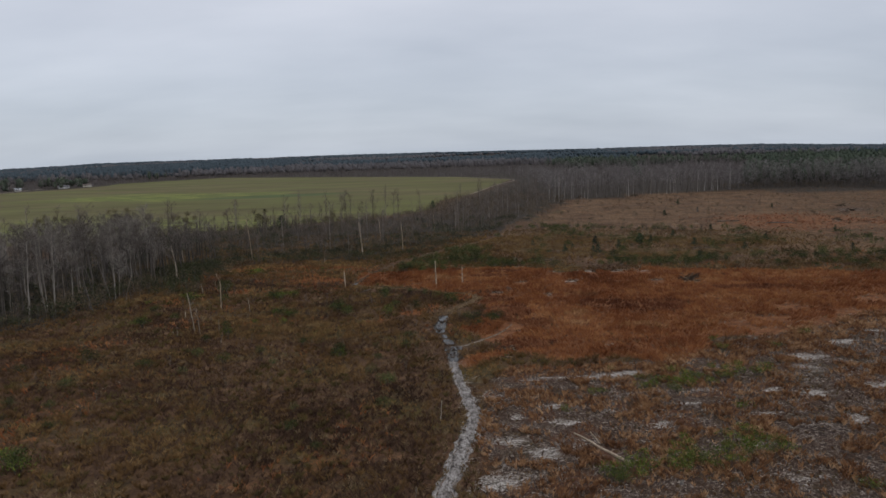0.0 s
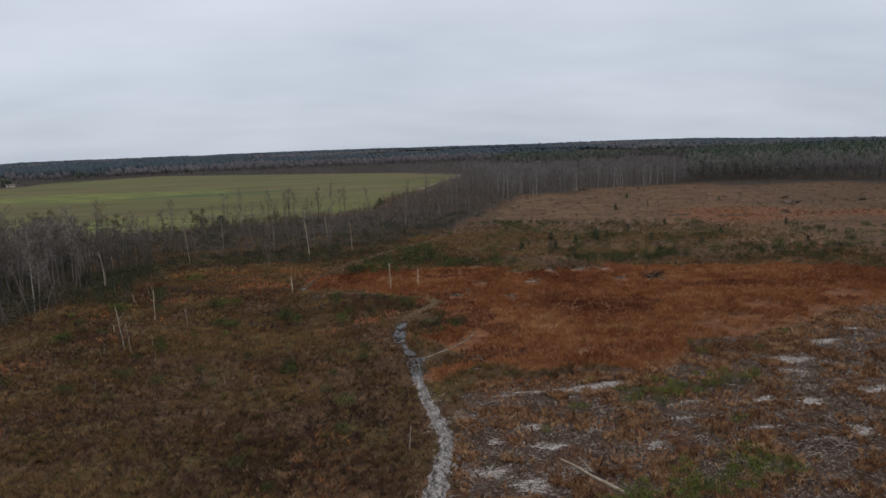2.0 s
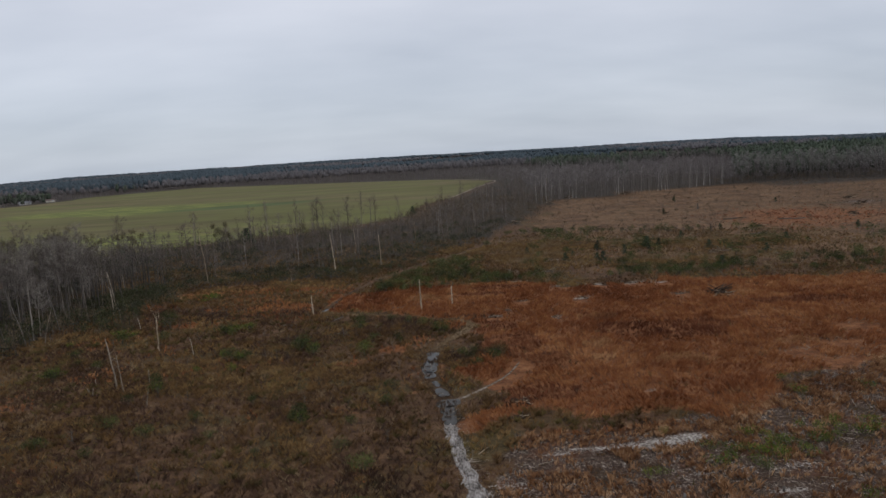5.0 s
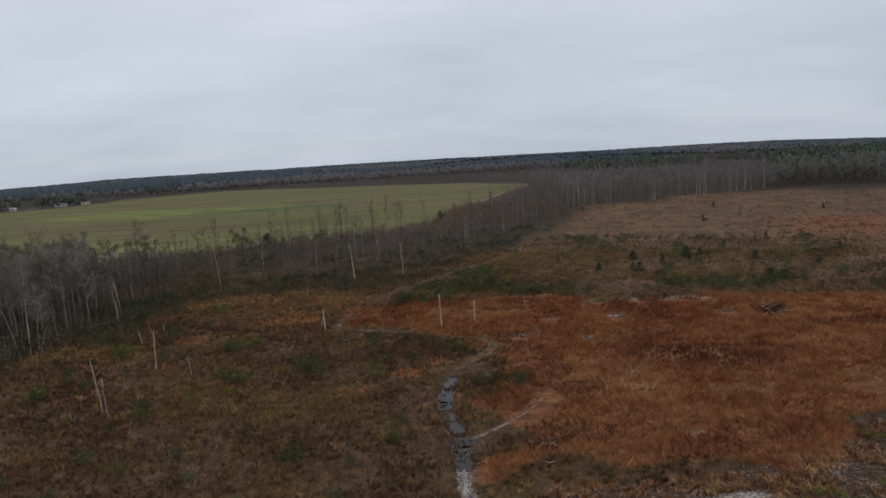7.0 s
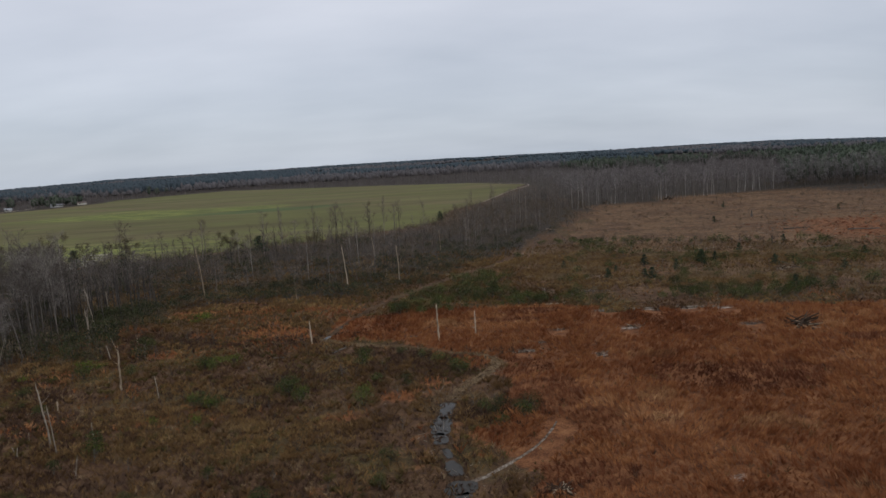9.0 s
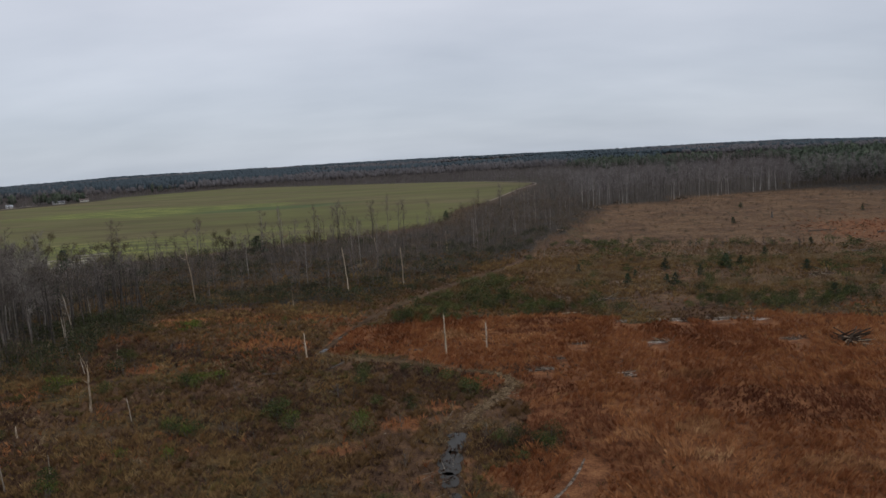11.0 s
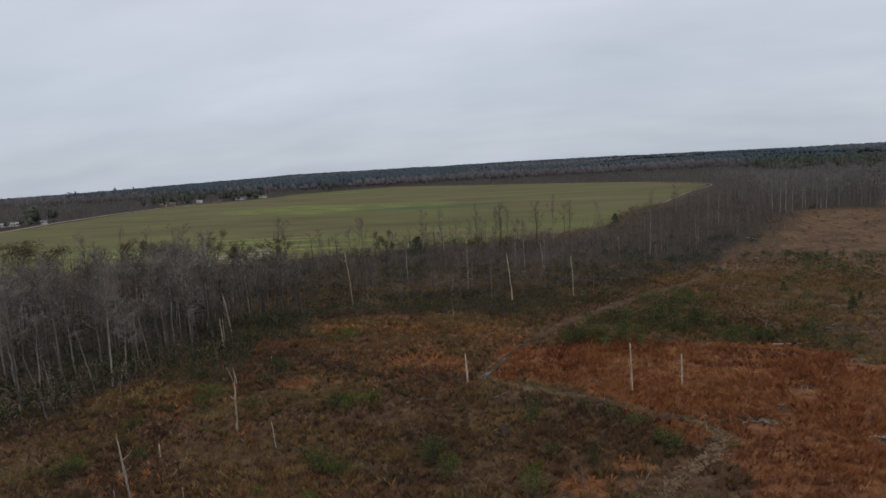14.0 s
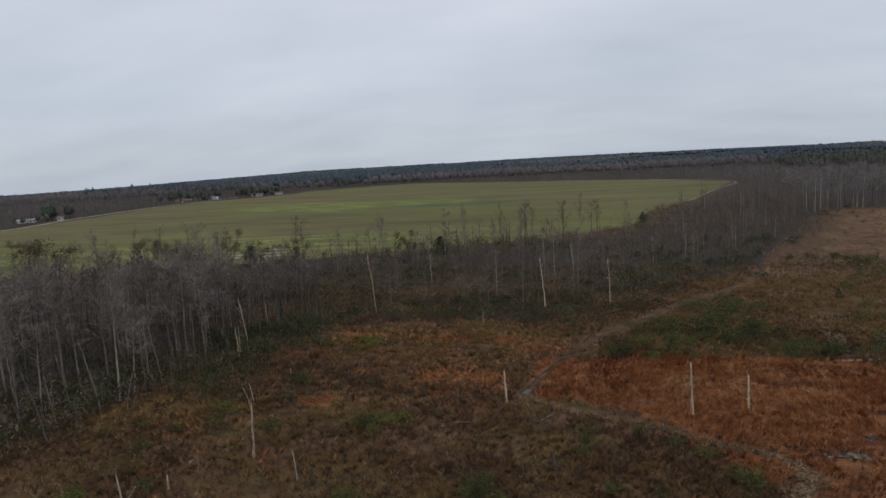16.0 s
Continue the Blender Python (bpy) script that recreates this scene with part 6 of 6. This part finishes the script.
    planted([copy_thing(k, Matrix.Identity(4)) for k in mats], [(x, y, rng.uniform(0, 6.28), wide, tall) for x, y, wide, tall in ((-10.2, 122, 0.85, 2.3), (-17.4, 123.2, 0.8, 2.0), (-45.4, 169.6, 1.5, 1.6), (-46.8, 172, 1.3, 1.4), (-14.8, 95, 0.8, 2.0), (-53, 118, 0.9, 1.6), (-39.5, 61.5, 1.5, 2.4), (-42, 63.5, 1.2, 2.0), (-34.5, 108.4, 0.8, 2.0), (-30, 122.2, 0.7, 2.3), (-27.4, 120.3, 0.8, 2.1), (-51.8, 118.6, 0.8, 2.0), (-57.5, 134.5, 0.7, 1.7), (-51.7, 140.3, 1.0, 1.8), (-49.8, 139.6, 0.9, 1.5), (-53.2, 141, 0.9, 1.8), (-27, 114.9, 0.7, 2.0), (-32, 116, 0.6, 1.6), (-32.7, 138.7, 1.3, 1.9), (-30.6, 139.4, 1.1, 1.7), (-34.6, 138.2, 0.9, 1.6))])
    pines = [as_thing("young_pine", young_pine(740 + k, 2.2), (BARK, NEEDLE), ("trunk", "needle_crown"), "small young pine in the clear-cut", "pine", "young pines of the clear-cut") for k in range(4)]
    at = [(32.5, 188, 2.3), (43.4, 201, 2.6), (40.9, 185.6, 2.4), (48.2, 193, 2.4), (56.2, 201, 3.0), (60, 203, 2.3), (69, 193, 2.4), (62, 169, 2.4), (70.6, 216, 2.0), (40.3, 189, 1.7), (65, 171, 1.6), (55.5, 197, 1.4), (36, 196, 1.5),
          (80, 186, 1.8), (92, 200, 2), (104, 178, 1.7), (86, 226, 2), (120, 215, 2), (26, 205, 1.8), (-5, 349, 4.0), (-110, 246, 6.5), (-92, 238, 5.5), (-60, 262, 6), (-84, 196, 5), (88, 280, 2.2), (110, 330, 2.4), (140, 300, 2.0)]
    planted(pines, [(x, y, rng.uniform(0, 6.28), h / 2.2 * rng.uniform(1.3, 1.8), h / 2.2) for x, y, h in at])
    bare = [as_thing("bare_bush", bare_tree(760 + k, 2.0, 230, 12, 4, spread=0.36, clear=0.04), (BARK, BRUSH), ("stem", "twig_crown"), "leafless brown bush in the clear-cut", "bush", "bare bushes of the clear-cut") for k in range(5)]
    line = [(x, y, rng.uniform(0.7, 1.6)) for x, y in spread_points(rng, [(-58, 158), (-42, 150), (-22, 144), (-20, 148), (-40, 156), (-57, 163)], 2.6)]
    dark = [(x, y, rng.uniform(1.2, 2.4)) for x, y in spread_points(rng, [(22, 246), (50, 238), (84, 222), (88, 231), (52, 249), (28, 256)], 2.5)]
    rough = [(x, y, rng.uniform(0.8, 1.7)) for x, y in spread_points(rng, [(-60, 62), (-4, 62), (-4, 136), (-16, 143), (-56, 148)], 4.6) if float(wavy(x, y, 12, 175)) > 0.5]
    rough += [(x, y, rng.uniform(0.6, 1.6)) for x, y in spread_points(rng, [(60, 250), (110, 238), (200, 225), (240, 400), (180, 415), (100, 380), (75, 360)], 11)]
    rough += [(x, y, rng.uniform(1.2, 2.6)) for x, y in spread_points(rng, [(40, 288), (58, 340), (70, 380), (100, 386), (178, 422), (178, 427), (98, 390), (66, 384), (52, 340), (36, 288)], 3.0)]
    bank = [(x, y, rng.uniform(0.7, 1.4)) for x, y in spread_points(rng, [(-14, 142), (-2, 136), (2, 132), (-2, 126), (-10, 132), (-18, 140)], 2.6)]
    bank += [(x, y, rng.uniform(0.9, 1.5)) for x, y in spread_points(rng, [(1.5, 114), (9, 113.5), (9.3, 117), (4.5, 119), (1.6, 118)], 1.5)]
    planted(bare, [(x, y, rng.uniform(0, 6.28), h / 2 * rng.uniform(1.0, 1.6), h / 2) for x, y, h in line + rough + bank])
    hollow = [(-45.4, 144.4, 2.4), (-44.2, 145.2, 1.9), (-46.6, 145.4, 1.8), (-40.2, 152.2, 1.9), (-37.6, 151.6, 1.7), (-35.1, 150.4, 1.6), (-42.4, 153.4, 1.6), (-22, 127.9, 2.0), (-20.4, 127, 1.7), (-22.1, 119.8, 1.8), (-23.8, 120.6, 1.6), (-20.4, 119.4, 1.5), (-51, 134.6, 1.3), (-34, 107, 1.5), (-27, 150, 1.3), (-30.4, 150.8, 1.3), (-12, 129, 1.8), (-14, 131, 1.7)]
    dim = [as_thing("bare_bush", bare_tree(770 + k, 2.0, 150, 12, 4, spread=0.36, clear=0.04, fat=1.6), (BARK, BRIAR), ("stem", "twig_crown"), "dark leafless bush in a scrubby band across the clear-cut", "bush", "dark bushes of the scrub band") for k in range(3)]
    planted(dim, [(x, y, rng.uniform(0, 6.28), h / 2 * rng.uniform(1.2, 1.9), h / 2) for x, y, h in dark + hollow])


shrubs()


# ---------------------------------------------------------------- logs, stumps and slash
def log_mesh(length, r0, r1, seed, sides=8):
    rng = random.Random(seed)
    w = Wood()
    n = 6
    pts = [Vector((length * k / n, rng.uniform(-1, 1) * 0.012 * length * (0 < k < n), r0 + rng.uniform(-0.3, 0.3) * r1)) for k in range(n + 1)]
    w.limb(pts, [(r0 + (r1 - r0) * k / n) * rng.uniform(0.94, 1.06) for k in range(n + 1)], sides)
    first = list(range(sides))
    w.f += [(first[0], first[k + 1], first[k]) for k in range(1, sides - 1)]
    w.s += [0] * (sides - 2)
    return w


def fallen_log(x, y, length, r0, r1, turn, seed, label, material=DEADWOOD):
    top = tagged(new("fallen_log"), label, "log", "logs left on the clear-cut")
    top.matrix_basis = pose(x, y, lies([(x, y)])[0] - 0.02, 0, 0, turn)
    v, f, _ = log_mesh(length, r0, r1, seed).arrays()
    part_of("trunk", mesh_of("trunk", v, f, material), top)
    rng = random.Random(seed + 5)
    for _ in range(2):
        w = Wood()
        p = Vector((length * rng.uniform(0.4, 0.9), 0, r0))
        d = Vector((0.5, rng.choice((-1, 1)) * 0.5, rng.uniform(0.3, 0.8)))
        w.limb([p, p + d * length * 0.06], [r1 * 0.5, 0.01], 4)
        v, f, _ = w.arrays()
        part_of("branch_stub", mesh_of("branch_stub", v, f, material), top)


for row in ((12.3, 66.8, 8.0, 0.10, 0.16, -63, 801, "long bleached fallen trunk lying on sandy ground"), (14.0, 67.0, 2.9, 0.05, 0.07, -85, 802, "short pale fallen branch on sandy ground"),
            (16.8, 166.5, 4.5, 0.14, 0.10, 12, 803, "grey fallen trunk at the edge of the thicket"), (-25.5, 140.7, 2.6, 0.12, 0.08, 8, 804, "grey fallen trunk among dead weeds", BARK),
            (-17, 141.5, 3.2, 0.12, 0.08, 62, 805, "grey fallen trunk beside the dirt trail", BARK), (3.0, 84.5, 3.4, 0.06, 0.03, 52, 806, "thin bleached branch beside the sandy trail"),
            (-8.0, 149.5, 3.0, 0.1, 0.07, -20, 807, "broken grey log in russet sedge", BARK), (98, 252, 9, 0.2, 0.15, 5, 808, "long grey log in the open clear-cut", BARK), (112, 243, 8, 0.2, 0.14, -12, 809, "grey log in the open clear-cut", BARK),
            (75, 182, 4, 0.14, 0.1, -50, 810, "pale fallen trunk among young pines"), (25, 176, 4.5, 0.13, 0.09, -8, 811, "dark fallen trunk on bare ground", BARK), (46, 206, 7, 0.14, 0.1, -4, 812, "long dark log in straw grass", BARK), (88, 214, 7, 0.15, 0.1, 10, 813, "long dark log in straw grass", BARK), (30, 226, 5, 0.12, 0.09, -20, 814, "dark log at the scrub's edge", BARK)):
    fallen_log(*row)


def brush_pile(x, y, size, count, seed, rise=0.30):
    """A heap of crossed poles; each pole is a part."""
    rng = random.Random(seed)
    top = tagged(new("brush_pile"), "heap of bleached poles and dark slash", "brush pile", "brush piles of the clear-cut")
    top.location = (x, y, lies([(x, y)])[0])
    for k in range(count):
        w = Wood()
        a, b = rng.uniform(0, 6.28), rng.uniform(0.2, 1.0)
        p = Vector((math.cos(a), math.sin(a), 0)) * size * b * 0.6
        q = Vector((-math.cos(a + rng.uniform(-0.7, 0.7)), -math.sin(a), 0)) * size * rng.uniform(0.1, 0.6) + Vector((0, 0, size * rng.uniform(0.06, rise)))
        r = rng.uniform(0.03, 0.09) * size / 2.5
        w.limb([p, p.lerp(q, 0.5) + Vector((0, 0, 0.04)), q], [r, r * 0.9, r * 0.5], 5)
        v, f, _ = w.arrays()
        part_of("pole", mesh_of("pole", v, f, DEADWOOD if k % 5 == 0 else DARKWOOD), top)


for row in ((8.8, 96.5, 2.6, 30, 841, 0.22), (50.0, 142.0, 4.6, 34, 821, 0.46), (17.2, 229.5, 2.6, 16, 833), (34.2, 288, 3.0, 16, 834), (62, 369, 5, 18, 835), (77, 394, 6, 18, 836), (47, 334, 4, 16, 837), (186, 274, 5, 18, 838), (171, 239, 4, 16, 839), (108, 396, 6, 18, 840), (29.5, 87.5, 1.5, 14, 822), (8.2, 92, 1.8, 16, 823), (19.5, 133.5, 1.5, 12, 824), (98, 227, 4.0, 22, 825), (138, 246, 4.0, 20, 830), (168, 297, 4.5, 18, 831), (69, 189, 2.6, 18, 826), (73.5, 192, 2.4, 16, 832), (72, 176, 2.0, 14, 827), (27, 147.5, 1.6, 12, 828), (160, 277, 4, 18, 829)):
    brush_pile(*row)


def stumps():
    rng = random.Random(51)
    kinds = []
    for k in range(3):
        w = Wood()
        w.limb([Vector((0, 0, -0.1)), Vector((0, 0, 0.08)), Vector((0.01, 0, 0.36))], [0.30, 0.21, 0.18], 9)
        v, f, _ = w.arrays()
        top = tagged(new("tree_stump"), "weathered cut tree stump in the clear-cut", "stump", "stumps of the clear-cut")
        part_of("stump_wood", mesh_of("stump_wood", v, f, BARK), top)
        kinds.append(top)
    at = [p for p in spread_points(rng, [(8, 52), (60, 60), (70, 108), (20, 92)], 7)] + spread_points(rng, [(24, 168), (100, 150), (120, 215), (30, 225)], 11) + spread_points(rng, CUTOVER[:9], 26)
    planted(kinds, [(x, y, rng.uniform(0, 6.28), rng.uniform(0.45, 0.85), rng.uniform(0.4, 1.0)) for x, y in at])


stumps()


def slash():
    """Sticks and chips left over from the felling: bleached ones and dark ones."""
    rng = random.Random(61)
    heaps = Wood(), Wood()
    spots_ = [(rng.uniform(3, 75), rng.uniform(48, 112)) for _ in range(8000)]
    spots_ = [p for p, k in zip(spots_, inside(*np.array(spots_).T, SANDY)) if k]
    for line, n, wide in ((WET_TRAIL, 110, 1.6), (DIRT_TRAIL, 170, 2.2), (SAND_TRAIL, 70, 2.2), (LONG_TRAIL, 70, 2.0)):
        pts = smooth_line(line, 0.5)
        spots_ += [(p.x + rng.gauss(0, wide * 0.6), p.y + rng.gauss(0, wide * 0.6)) for p in (rng.choice(pts) for _ in range(n))]
    for cx, cy, a, b in BARE_SPOTS + [(9.7, 137.9, 1.8, .6), (12.9, 141.7, 1.2, .5), (16.3, 148.9, 1.8, .6), (18, 177, 1.8, .7), (26.1, 175.8, 2.5, .8), (47, 150.5, 2, .6), (17.8, 229.2, 2.5, .8), (68, 188, 4, 1.6), (62, 221, 7, .8), (155, 273, 5, 1.5), (136, 241, 4, 1.5), (62, 98, 6, 2.5), (72, 108, 5, 2), (186, 274, 9, 3), (170, 238, 7, 1.6), (180, 256, 12, 6), (150, 236, 8, 4), (62, 369, 3, 4), (36.3, 158.1, 2.5, .5), (28.3, 147, 2, .6), (28.3, 192, 4, 1)]:
        spots_ += [(rng.gauss(cx, a * 0.8), rng.gauss(cy, b * 0.8)) for _ in range(26 if cy > 126 else 44)]
    spots_ += [(rng.uniform(-55, 0), rng.uniform(60, 142)) for _ in range(160)]
    spots_ += [(rng.uniform(24, 120), rng.uniform(160, 250)) for _ in range(650)]
    spots_ += [(rng.uniform(70, 260), rng.uniform(240, 400)) for _ in range(200)]
    for (x, y), z in zip(spots_, lies(spots_)):
        far = y > 160
        size, a = rng.choice((0.2, 0.25, 0.3, 0.4, 0.6, 1.3)) * rng.uniform(0.7, 1.2) * (2.1 if far else 1), rng.uniform(0, 3.14)
        d = Vector((math.cos(a), math.sin(a), rng.uniform(-0.05, 0.35))) * size / 2
        c = Vector((x, y, z + 0.06 + abs(d.z)))
        r = rng.uniform(0.012, 0.04) * (1.7 if far else 1)
        heaps[rng.random() < 0.45].limb([c - d, c + d], [r, r * 0.6], 4)
    v, f, _ = heaps[1].arrays()
    tagged(new("dark_slash", mesh_of("dark_slash", v, f, DARKWOOD)), "dark sticks and bark scattered over the clear-cut", "sticks", kind="stuff")
    v, f, _ = heaps[0].arrays()
    tagged(new("slash_sticks", mesh_of("slash_sticks", v, f, WEATHERED)), "bleached sticks and slash scattered over the clear-cut", "sticks", kind="stuff")


slash()
